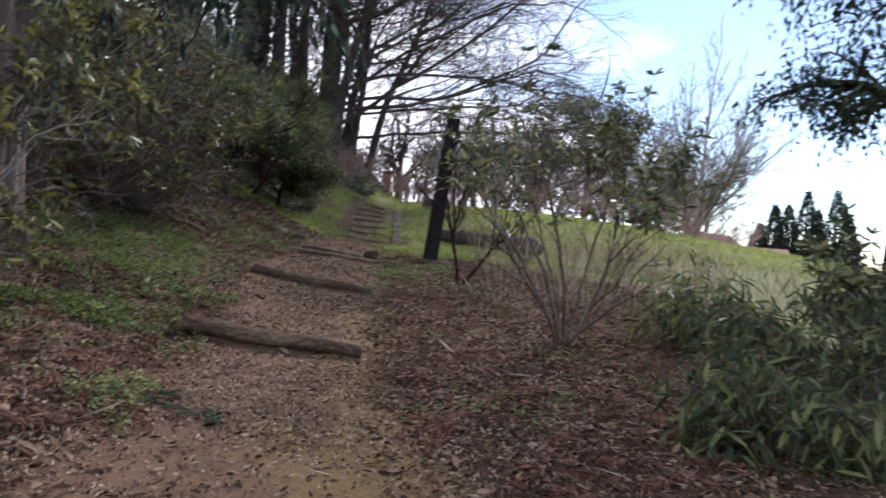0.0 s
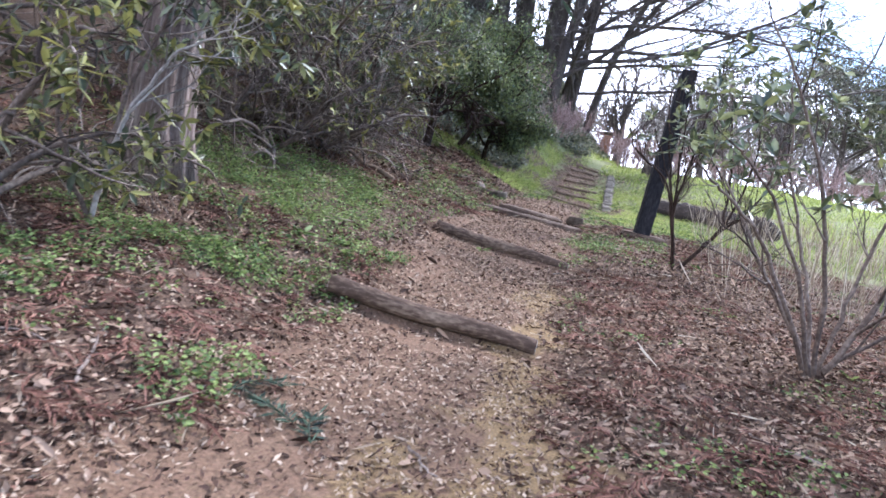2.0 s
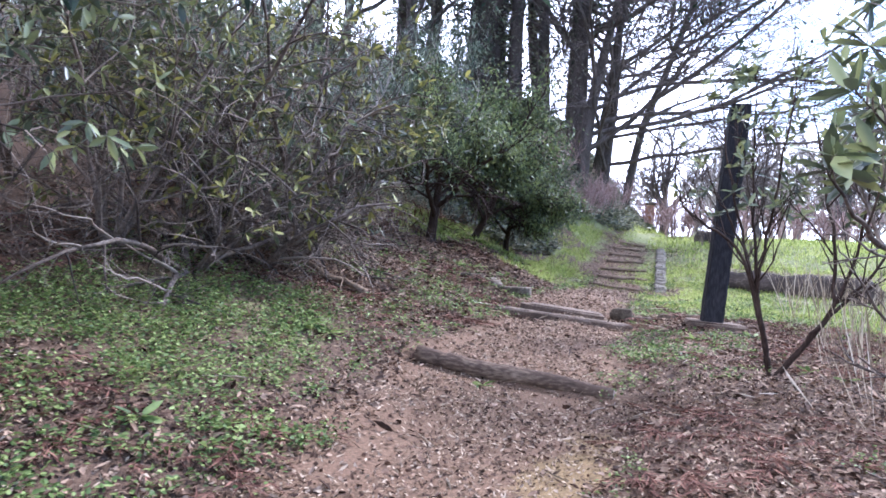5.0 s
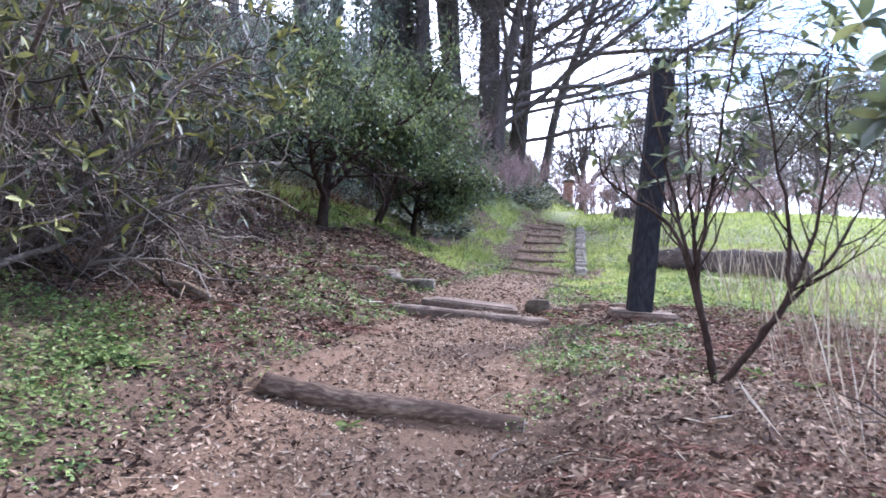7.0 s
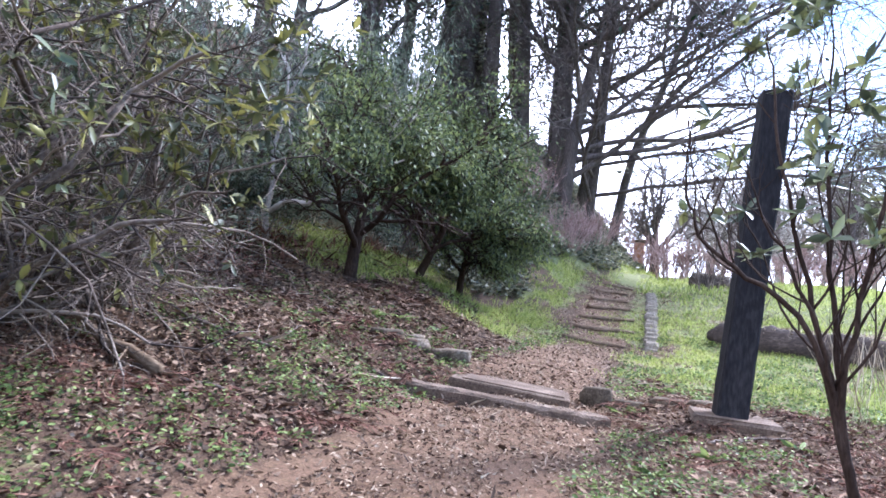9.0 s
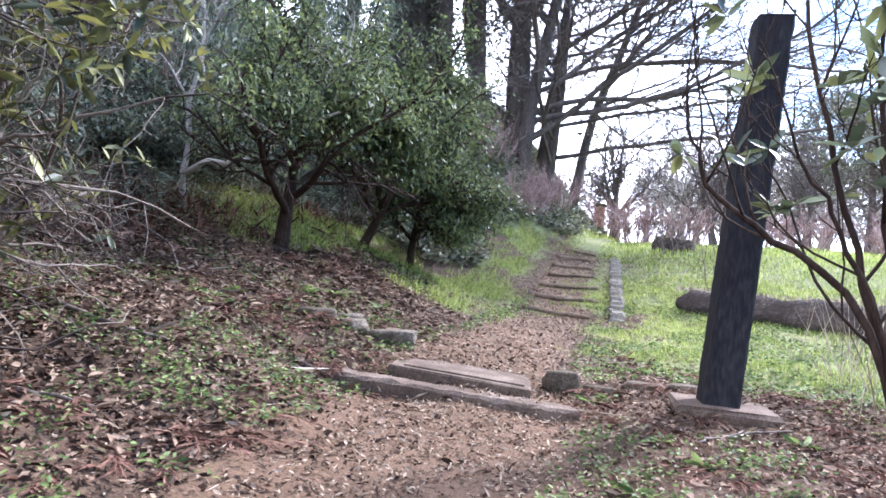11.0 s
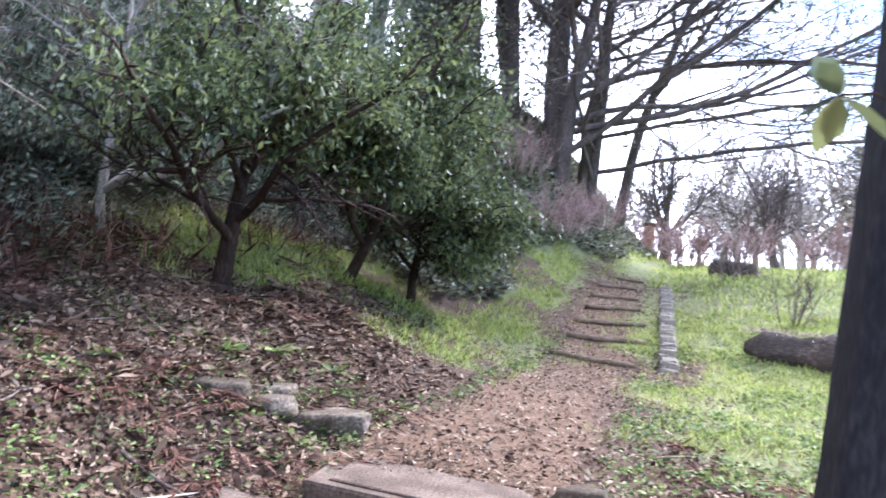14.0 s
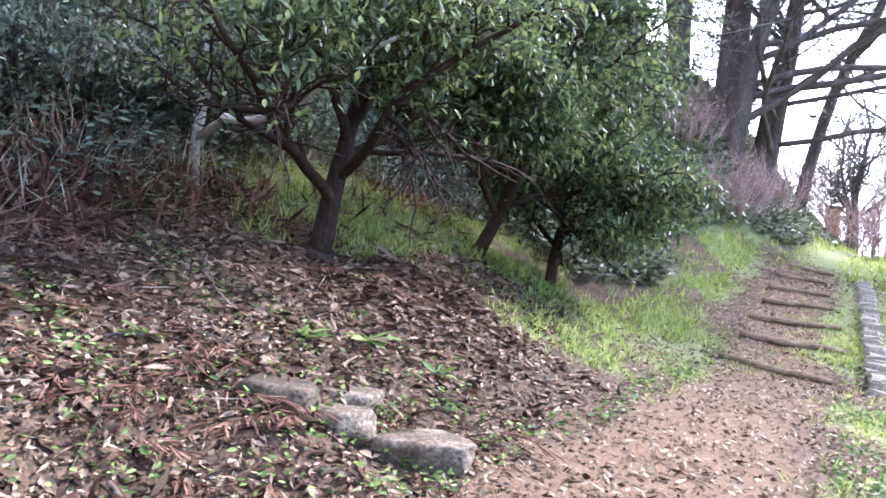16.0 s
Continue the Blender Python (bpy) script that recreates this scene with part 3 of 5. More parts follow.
def stone_sill():
    """The long squared sill that carries the slab."""
    rng = np.random.default_rng(5)
    s = Shape()
    n = 26
    xs = np.linspace(-1.0, 1.0, n)
    prof = np.array(((-0.11, -0.2), (-0.115, 0.045), (-0.09, 0.075), (0.09, 0.08), (0.12, 0.06), (0.12, -0.2)))
    v = np.zeros((n, 6, 3))
    v[:, :, 0] = xs[:, None]
    v[:, :, 1] = prof[None, :, 0] + rng.normal(size=(n, 1)) * 0.006 + rng.normal(size=(n, 6)) * 0.004
    v[:, :, 2] = prof[None, :, 1] + rng.normal(size=(n, 6)) * 0.005
    i, j = np.meshgrid(np.arange(n - 1), np.arange(6), indexing="ij")
    s.add(v.reshape(-1, 3), np.stack((i * 6 + j, (i + 1) * 6 + j, (i + 1) * 6 + (j + 1) % 6, i * 6 + (j + 1) % 6), -1).reshape(-1, 4))
    s.add(np.concatenate((v[0], v[-1])), ((0, 1, 2, 3), (0, 3, 4, 5), (9, 8, 7, 6), (11, 10, 9, 6)))
    ob = part("stone_sill", s, M_SLAB, flat=True)
    return tagged(ob, "long worn stone sill laid as a step across the path", "step")


SILL = oriented(stone_sill, -2.2, 15.83, 1.08, 8, 0, 5)


def stone_slab():
    """A flat slab with a raised margin cut by a groove."""
    rng = np.random.default_rng(6)
    root = thing("stone_slab", -2.17, 16.28, 1.16, "flat worn stone slab with a grooved margin behind the sill", "stone slab")
    b = Shape()
    b.box((-0.62, -0.28, -0.2), (0.62, 0.38, 0.03), 0.004, rng, 0.015)
    part("slab", b, M_SLAB, root, flat=True)
    p = Shape()
    p.box((-0.5, -0.2, 0.03), (0.565, 0.37, 0.047), 0.002, rng, 0.008)
    part("panel", p, M_SLAB, root, "raised panel inside the groove", flat=True)
    root.matrix_basis = pose(-2.3, 16.40, 1.19, 1, 6, 9)


stone_slab()


def leaning_post():
    """The dark squared post, chamfered, on a square stone base."""
    base = (-0.16, 16.27, at(-0.16, 16.27) + 0.03)
    root = thing("timber_post", *base, "tall dark charred square post leaning on a stone base", "post")
    s = Shape()
    n = 30
    rng = np.random.default_rng(8)
    t = np.linspace(0, 1, n)
    w = 0.142 - 0.010 * t
    ring = np.array(((-1, -0.86), (-0.86, -1), (0.86, -1), (1, -0.86), (1, 0.86), (0.86, 1), (-0.86, 1), (-1, 0.86)))
    v = np.zeros((n, 8, 3))
    v[:, :, 0] = 0.27 * t[:, None] + ring[None, :, 0] * w[:, None] + rng.normal(size=(n, 8)) * 0.0025
    v[:, :, 1] = -0.2 * t[:, None] + ring[None, :, 1] * w[:, None] + rng.normal(size=(n, 8)) * 0.0025
    v[:, :, 2] = 3.05 * t[:, None]
    rot = np.array(((math.cos(0.15), -math.sin(0.15)), (math.sin(0.15), math.cos(0.15))))
    mid = v.mean(1, keepdims=True)
    v[:, :, :2] = (v - mid)[:, :, :2] @ rot.T + mid[:, :, :2]
    i, j = np.meshgrid(np.arange(n - 1), np.arange(8), indexing="ij")
    s.add(v.reshape(-1, 3), np.stack((i * 8 + j, i * 8 + (j + 1) % 8, (i + 1) * 8 + (j + 1) % 8, (i + 1) * 8 + j), -1).reshape(-1, 4))
    top = v[-1]
    s.add(np.concatenate((top, top.mean(0)[None] + (0, 0, 0.02))), [(k, (k + 1) % 8, 8) for k in range(8)])
    part("shaft", s, M_POST, root, flat=True)
    b = Shape()
    b.box((-0.36, -0.3, -0.16), (0.42, 0.3, 0.03), 0.012, rng, 0.03)
    ob = part("base_stone", b, M_SLAB, root, "grey stone base block", flat=True)
    ob.matrix_basis = pose(0, 0, 0, 0, 3, 8)


leaning_post()


# ---- stairs beyond ----
def stair_edge(left, right, seed):
    """A split log, half sunk, that holds an earth tread of the upper stairs."""
    rng = np.random.default_rng(seed)
    t = np.linspace(0, 1, 14)
    x = left[0] + (right[0] - left[0]) * t
    y = left[1] + (right[1] - left[1]) * t + 0.03 * np.sin(t * 5 + seed)
    z = np.interp(t, (0, 1), (at(left[0], left[1] + 0.1), at(right[0], right[1] + 0.1))) - 0.03 + 0.004 * rng.normal(size=14)
    pts = np.stack((x, y, z), 1)
    mid = pts.mean(0)
    s = Shape()
    s.tube(pts - mid, (0.043 - 0.008 * t) * (1 + 0.06 * rng.normal(size=14)), 8, 3, 0.05)
    ob = part("stair_log", s, M_STAIRLOG)
    ob.location = mid
    return tagged(ob, "half-sunk earthy log edging a tread of the stairs", "log step", "stair logs")


for k, (left, right) in enumerate(STAIRS):
    stair_edge(left, right, 20 + k)


def stair_kerb():
    """A low kerb of stones set on edge along the stairs."""
    root = thing("stone_kerb", -1.28, 25.4, at(-1.28, 25.4), "low kerb of small stones set on edge along the stairs", "kerb", kind="structure")
    rng = np.random.default_rng(12)
    shapes = []
    for k in range(5):
        s = Shape()
        s.box((-0.12, -0.08, -0.2), (0.12, 0.08, 0.1), 0.014, rng, 0.03)
        shapes.append(s.mesh("stone", True))
        shapes[-1].materials.append(M_KERB)
    for k in range(34):
        y = 22.6 + k * 0.21
        x = -1.2 - 0.06 * (y - 22.6) + rng.normal() * 0.012
        ob = new("stone", shapes[k % 5])
        ob.parent = root
        ob.matrix_basis = Matrix.Translation(-root.location) @ pose(x, y, at(x, y) + 0.015 + rng.normal() * 0.022, rng.normal() * 4, rng.normal() * 3, rng.normal() * 5)


stair_kerb()


def fallen_trunk(x0, y0, x1, y1, r0, r1, label, seed):
    rng = np.random.default_rng(seed)
    t = np.linspace(0, 1, 30)
    x, y = x0 + (x1 - x0) * t, y0 + (y1 - y0) * t + 0.1 * np.sin(5 * t)
    z = relief(x, y) + 0.6 * (r0 + (r1 - r0) * t)
    pts = np.stack((x, y, z), 1)
    mid = np.array((x.mean(), y.mean(), z.min() - 0.1))
    root = thing("fallen_log", *mid, label, "fallen trunk")
    s = Shape()
    s.tube(pts - mid, (r0 + (r1 - r0) * t) * np.sqrt(np.clip(np.minimum(t, 1 - t) / 0.09 + 0.08, 0, 1)) * (1 + 0.08 * np.sin(t * 23) + 0.05 * rng.normal(size=30)), 16, 4, 0.08)
    part("trunk", s, M_FALLEN, root)
    moss = Shape()
    n = 900
    u = rng.random(n)
    a = rng.normal(size=n) * 0.35
    c = np.stack((np.interp(u, t, x), np.interp(u, t, y), np.interp(u, t, z)), 1) - mid
    r = (r0 + (r1 - r0) * u)
    way = unit(np.array((-(y1 - y0), x1 - x0, 0)))
    nrm = way[None] * np.sin(a)[:, None] + np.array((0, 0, 1))[None] * np.cos(a)[:, None]
    moss.leaves(c + nrm * (r * 0.98)[:, None], nrm + rng.normal(size=(n, 3)) * 0.5, 0.07, 0.02, rng, full=False)
    part("moss", moss, M_DRYGRASS, root, "dry moss and grass along the trunk's top")


fallen_trunk(-0.22, 23.7, 3.2, 22.3, 0.25, 0.33, "dark rotting tree trunk lying in the grass", 3)
fallen_trunk(-0.6, 34.3, 0.65, 34.6, 0.30, 0.22, "dark mound of an old trunk in the far grass", 4)


# ---- the three evergreen trees by the path ----
EVERGREEN = dict(segs=(5, 6, 4, 3, 3), kids=(5, 6, 6, 4), spread=(56, 50, 50, 48), ratio=(1.25, 0.6, 0.56, 0.6), wander=(0.08, 0.13, 0.17, 0.2, 0.25),
                 lift=(0.03, 0.07, 0.03, -0.02, -0.05), sides=(10, 7, 4, 3, 3), thin=0.62, taper=0.62, least=0.006)
EVERGREEN["from"] = (0.4, 0.3, 0.25, 0.2)


def evergreen(x, y, length, r, lean, label, seed, leaf_each, pull=(0, 0, 0), clear=1.0, droop=0.0):
    """A small broadleaved evergreen: dark short trunk, spreading limbs, dense drooping leaves."""
    rng = np.random.default_rng(seed)
    root = thing("evergreen_tree", x, y, at(x, y) - 0.05, label, "tree", "evergreen trees by the path")
    wood, twigs, tips = Shape(), Shape(), []
    wood.tube([(0, 0, -0.1), (0, 0, 0.05), np.array(lean) * 0.12], [r * 1.5, r * 1.2, r], 10, 4, 0.06)
    grow([wood, twigs], rng, (0, 0, 0), lean, length, r, 0, variant(EVERGREEN, pull=pull), tips)
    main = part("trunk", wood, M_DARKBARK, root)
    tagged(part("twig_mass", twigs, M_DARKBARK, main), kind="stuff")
    p, d = tip_arrays(tips)
    high = p[:, 2] > clear - droop * smooth(0.4, 1.3, p[:, 0]) + 0.45 * smooth(-0.6, -1.3, p[:, 0]) + 0.2 * rng.normal(size=len(p))
    p, d = p[high], d[high]
    crown = Shape()
    for k in range(leaf_each):
        off = rng.normal(size=p.shape) * 0.10
        way = d * 0.5 + rng.normal(size=p.shape) * 0.6 + (0, 0, -0.45)
        crown.leaves(p + off, way, 0.088, 0.036, rng, 0.25, full=k < 2)
    part("crown", crown, M_LEAF, root, "dense glossy dark green leaves")
    return root, p


evergreen(-5.3, 18.4, 1.25, 0.105, (0.18, 0.0, 1.0), "spreading broadleaved evergreen with dark forked trunk", 31, 5, (-0.01, 0.0, 0.01), 1.45)
evergreen(-5.25, 21.0, 1.25, 0.085, (0.5, 0.05, 1.0), "leaning evergreen tree with dense rounded crown", 42, 5, (0.05, 0.0, 0.01), 1.4, 0.3)
evergreen(-4.75, 22.0, 0.95, 0.075, (0.12, 0.1, 1.0), "small evergreen with low drooping leafy limbs", 53, 6, (0.07, -0.01, -0.01), 1.1, 0.85)


# ---- rhododendrons ----
RHODO = dict(segs=(6, 6, 5, 4), kids=(4, 4, 3), spread=(34, 38, 42), ratio=(0.75, 0.6, 0.55), wander=(0.13, 0.16, 0.18, 0.2),
             lift=(0.05, 0.08, 0.08, 0.05), sides=(8, 6, 4, 3), thin=0.62, taper=0.5, least=0.004)
RHODO["from"] = (0.35, 0.25, 0.3)


def rhododendron(x, y, stems, label, seed, leaf=(0.15, 0.045), share=0.7, spec=RHODO, mat=M_RHODO, wood_mat=M_BARK, ends_only=True, above=0.0, count=7, open_angle=65, keep_in=None):
    """An open shrub: stems (way, length, radius) from one stool, with rosettes of long leaves at the twig ends."""
    rng = np.random.default_rng(seed)
    root = thing("rhododendron", x, y, at(x, y) - 0.04, label, "shrub", "rhododendrons")
    leaves = Shape()
    if keep_in:
        x0, x1, y0, y1 = keep_in
        spec = variant(spec, keep=lambda q: x0 < q[0] + x < x1 and y0 < q[1] + y < y1)
    for way, length, r in stems:
        stem, twig, tips = Shape(), Shape(), []
        grow([stem, twig], rng, (0, 0, 0), way, length, r, 0, spec, tips)
        main = part("stem", stem, wood_mat, root)
        tagged(part("twig_mass", twig, wood_mat, main), kind="stuff")
        p, d = tip_arrays(tips)
        if ends_only:
            p, d = p[1::2], d[1::2]
        keep = (rng.random(len(p)) < share) & (p[:, 2] > above)
        if keep.any():
            whorls(leaves, rng, p[keep], d[keep], count, leaf[0], leaf[1], open_angle)
    if leaves.n:
        part("foliage", leaves, mat, root, "rosettes of long leathery leaves")
    return root


SHOOTS = dict(segs=(5, 4, 3), kids=(2, 2), spread=(36, 40), ratio=(0.6, 0.55), wander=(0.12, 0.15, 0.18), lift=(0.1, 0.09, 0.06), sides=(5, 4, 3), thin=0.65, taper=0.55, least=0.0035)
SHOOTS["from"] = (0.3, 0.3)


def limb(root, pts, r0, r1, shoots, seed, leaf=(0.15, 0.045), share=0.6, above=0.0, reach=0.5, mat=M_RHODO, wood_mat=M_TWIG, start=0.35, count=7, angle=65, past=-30):
    """A bough through the given places, with side shoots that end in leaf rosettes."""
    rng = np.random.default_rng(seed)
    pts = np.asarray(pts, float) - np.array(root.location)
    u = np.linspace(0, 1, len(pts))
    t = np.linspace(0, 1, 22)
    c = np.stack([np.interp(t, u, pts[:, i]) for i in range(3)], 1)
    c[1:-1] = (c[:-2] + 2 * c[1:-1] + c[2:]) / 4 + rng.normal(size=(20, 3)) * 0.008
    s = Shape()
    s.tube(c, r0 + (r1 - r0) * t, 8)
    bough = part("bough", s, wood_mat, root)
    tw, tips = Shape(), []
    spec = variant(SHOOTS, keep=lambda q: q[0] + root.location.x > past)
    for k in range(shoots):
        f = start + (0.98 - start) * (k + rng.random()) / shoots
        i = min(int(f * 21), 20)
        way = unit(c[i + 1] - c[i])
        side = unit(np.cross(way, rng.normal(size=3)) + (0, 0, 0.5))
        grow([tw], rng, c[i], way * 0.6 + side * 0.8, reach * rng.uniform(0.5, 1.1), max(r0 + (r1 - r0) * f, 0.006) * 0.6, 0, spec, tips)
    grow([tw], rng, c[-1], c[-1] - c[-2], reach * 0.5, r1, 0, spec, tips)
    tagged(part("twig_mass", tw, wood_mat, bough), kind="stuff")
    p, d = tip_arrays(tips)
    p, d = p[2::3], d[2::3]
    keep = (rng.random(len(p)) < share) & (p[:, 2] > above)
    if keep.any():
        f = Shape()
        whorls(f, rng, p[keep], d[keep], count, leaf[0], leaf[1], angle)
        part("foliage", f, mat, bough, "rosettes of long leathery leaves")


shrub_low = rhododendron(1.42, 8.85, (((-0.5, 0.1, 1), 1.35, 0.028), ((0.45, -0.1, 1), 1.4, 0.03), ((0.8, 0.2, 0.8), 1.15, 0.022)),
                         "leafy rhododendron with many thin stems in leaf litter", 7, (0.125, 0.047), share=0.75, wood_mat=M_TWIG, above=1.5, keep_in=(0.3, 9, 0, 30))
limb(shrub_low, ((1.42, 8.85, 0.3), (1.05, 8.6, 1.0), (0.7, 8.4, 1.55), (0.36, 8.3, 1.82), (0.22, 8.15, 1.92), (0.12, 7.95, 2.0)), 0.022, 0.006, 3, 501, (0.145, 0.048), 0.3, 1.6, 0.28, M_RHODO, start=0.5, past=0.06)
limb(shrub_low, ((1.42, 8.85, 0.3), (1.1, 8.5, 1.2), (0.75, 8.25, 1.8), (0.45, 8.1, 2.1), (0.28, 7.95, 2.18)), 0.02, 0.006, 4, 502, (0.145, 0.048), 0.3, 1.65, 0.3, start=0.5, past=0.1)
limb(shrub_low, ((1.42, 8.85, 0.3), (1.3, 8.6, 1.3), (1.05, 8.4, 2.1), (0.75, 8.3, 2.7), (0.5, 8.3, 3.1)), 0.022, 0.007, 6, 503, (0.125, 0.047), share=0.4, above=1.3, past=0.15)
limb(shrub_low, ((1.42, 8.85, 0.3), (1.3, 9.1, 1.1), (1.0, 9.2, 2.0), (0.85, 9.3, 2.9)), 0.022, 0.007, 6, 504, (0.125, 0.047), share=0.4, above=1.3, past=0.15)
limb(shrub_low, ((1.42, 8.85, 0.3), (1.6, 9.0, 1.2), (1.85, 9.0, 2.2), (1.95, 8.9, 3.0)), 0.022, 0.007, 6, 505, (0.125, 0.047), share=0.4, above=1.3, past=0.15)

shrub_high = rhododendron(0.38, 13.27, (), "twin-stemmed open rhododendron with sparse leaves", 9)
FORK = ((0.38, 13.27, 0.75), (0.30, 13.24, 1.2), (0.2, 13.2, 1.65))
ELBOW = ((0.38, 13.27, 0.75), (0.62, 13.25, 1.08), (0.9, 13.22, 1.5))
for k, (way, r, shoots, share) in enumerate((
        (FORK + ((0.02, 13.2, 2.1), (-0.24, 13.2, 2.28), (-0.38, 13.2, 2.38), (-0.5, 13.2, 2.5), (-0.58, 13.2, 2.66), (-0.6, 13.25, 2.8)), 0.021, 6, 0.06),
        (FORK + ((0.1, 13.15, 2.05), (-0.08, 13.1, 2.4), (-0.2, 13.08, 2.6)), 0.018, 3, 0.14),
        (FORK + ((0.08, 13.3, 2.2), (-0.08, 13.35, 2.9), (-0.15, 13.4, 3.5)), 0.026, 7, 0.34),
        (FORK + ((0.18, 13.3, 2.3), (0.14, 13.4, 3.0), (0.16, 13.4, 3.6)), 0.026, 7, 0.34),
        (FORK + ((0.3, 13.1, 2.3), (0.4, 13.0, 3.0), (0.48, 13.0, 3.6)), 0.024, 7, 0.34),
        (ELBOW + ((0.92, 13.25, 2.1), (0.8, 13.3, 2.8), (0.7, 13.35, 3.4)), 0.03, 7, 0.34),
        (ELBOW + ((1.08, 13.2, 2.0), (1.15, 13.1, 2.6), (1.12, 13.0, 3.2)), 0.026, 7, 0.34),
        (ELBOW + ((1.2, 13.3, 1.8), (1.45, 13.4, 2.2), (1.6, 13.5, 2.7)), 0.026, 6, 0.34))):
    limb(shrub_high, way, r, 0.007, shoots, 520 + k, (0.125, 0.047), share, 1.6, 0.6, M_RHODO, M_DARKBARK, 0.42, past=-0.62)


# ---- thicket on the left ----
TANGLE = dict(segs=(7, 6, 4, 2), kids=(6, 5, 3), spread=(48, 55, 55), ratio=(0.6, 0.55, 0.5), wander=(0.16, 0.22, 0.25, 0.3),
              lift=(0.0, -0.03, -0.04, -0.02), sides=(6, 5, 3, 3), thin=0.55, taper=0.5, least=0.0035)
TANGLE["from"] = (0.2, 0.15, 0.15)


def thicket_bush(x, y, height, spread, label, seed, share=0.25, stems=7, mat=M_OLDLEAF, lean=(0.25, 0, 0), above=0.8, keep_in=(-30, -3.4, 0, 14.6)):
    rng = np.random.default_rng(seed)
    st = []
    for k in range(stems):
        a = 2 * math.pi * (k + rng.random()) / stems
        st.append(((math.cos(a) * spread + lean[0], math.sin(a) * spread + lean[1], 1), height * rng.uniform(0.5, 0.75), 0.035 * rng.uniform(0.6, 1.2)))
    return rhododendron(x, y, st, label, seed, (0.13, 0.045), share, TANGLE, mat, M_TWIG, True, above, 6, 65, keep_in)


thicket_bush(-5.5, 12.3, 4.4, 0.5, "tangled leggy rhododendron thicket with bare grey twigs", 61, 0.26, 7, M_OLDLEAF, (0.12, -0.1))
thicket_bush(-5.6, 13.6, 4.2, 0.45, "tangled leggy rhododendron with yellowing leaves", 62, 0.26, 6, M_OLDLEAF, (0.1, -0.1))
thicket_bush(-5.9, 11.0, 4.2, 0.5, "tangled bare rhododendron above the green patch", 65, 0.3, 6, M_RHODO, (0.1, 0))
thicket_bush(-7.4, 13.6, 5.4, 0.4, "tall dark rhododendron thicket on the slope", 63, 0.8, 5, M_RHODO, (0, -0.1))
thicket_bush(-7.8, 11.4, 5.4, 0.45, "tall dark rhododendron thicket with bare twigs", 64, 0.8, 5, M_RHODO, (0.05, 0))
thicket_bush(-9.2, 12.6, 6.2, 0.5, "tall dark rhododendron at the back of the thicket", 66, 0.9, 4, M_RHODO, (0, 0))
thicket_bush(-4.7, 6.3, 2.4, 0.6, "leggy rhododendron beside the cedar trunk", 67, 0.35, 5, M_OLDLEAF, (0.1, 0.1), 0.3)
thicket_bush(-6.4, 6.6, 4.6, 0.5, "tall dark rhododendron behind the cedar", 68, 0.85, 5, M_RHODO, (0, 0))
thicket_bush(-7.2, 9.0, 4.8, 0.5, "dark rhododendron between cedar and thicket", 69, 0.8, 5, M_RHODO, (0, 0))


for k, (x, y) in enumerate(((-5.3, 11.5), (-5.2, 12.7), (-5.3, 13.7), (-6.2, 12.2))):
    thicket_bush(x, y, 2.2, 1.7, "heap of tangled dead rhododendron branches at the thicket's foot", 75 + k, 0.06, 8, M_OLDLEAF, (0.1, 0, 0), 0.3)


def dead_bough():
    """A broken bleached bough at the thicket's foot."""
    root = thing("fallen_bough", -4.45, 13.1, at(-4.45, 13.1), "broken bleached bough lying at the thicket's foot", "branch")
    z = at(-4.45, 13.1)
    s = Shape()
    s.tube(np.array(((-4.86, 13.08, 1.74), (-4.72, 13.1, 1.66), (-4.58, 13.12, 1.55), (-4.35, 13.12, 1.52), (-4.05, 13.1, at(-4.05, 13.1) + 0.05))) - (-4.45, 13.1, z), [0.022, 0.03, 0.038, 0.04, 0.045], 8, 3, 0.06)
    part("bough", s, M_STAIRLOG, root)
    for k, (p, d) in enumerate((((-0.15, 0.02, 0.1), (-0.5, -0.4, -0.6)), ((0.1, 0, 0.1), (0.1, -0.5, -0.4)))):
        tw = Shape()
        grow([tw], np.random.default_rng(560 + k), np.array(p), d, 0.4, 0.01, 0, variant(SHOOTS, lift=(-0.1, 0, 0)), [])
        part("snag", tw, M_STAIRLOG, root)


dead_bough()
thicket_stem = rhododendron(-5.15, 13.85, (), "leaning rhododendron stem with yellow-green leaves", 570)
limb(thicket_stem, ((-5.15, 13.85, at(-5.15, 13.85)), (-5.1, 13.9, 2.34), (-5.02, 13.9, 2.74), (-5.02, 13.9, 3.24), (-5.19, 13.9, 3.6), (-5.5, 13.9, 4.1)), 0.06, 0.03, 6, 571, (0.14, 0.05), 0.35, 0.8, 0.8, M_OLDLEAF, M_TWIG)
limb(thicket_stem, ((-5.1, 13.9, 2.3), (-4.8, 13.7, 2.6), (-4.4, 13.4, 2.85), (-4.0, 13.2, 3.0)), 0.025, 0.008, 7, 572, (0.14, 0.05), 0.35, 0.3, 0.6, M_OLDLEAF, M_PALETWIG)
limb(thicket_stem, ((-5.2, 13.9, 3.4), (-4.7, 13.9, 3.7), (-4.2, 13.8, 3.7), (-3.7, 13.8, 3.55)), 0.025, 0.008, 8, 573, (0.14, 0.05), 0.35, 0.3, 0.7, M_OLDLEAF, M_TWIG)
cedar_shrub = rhododendron(-4.2, 6.9, (), "leggy rhododendron hanging across the cedar trunk", 575)
zc = at(-4.2, 6.9)
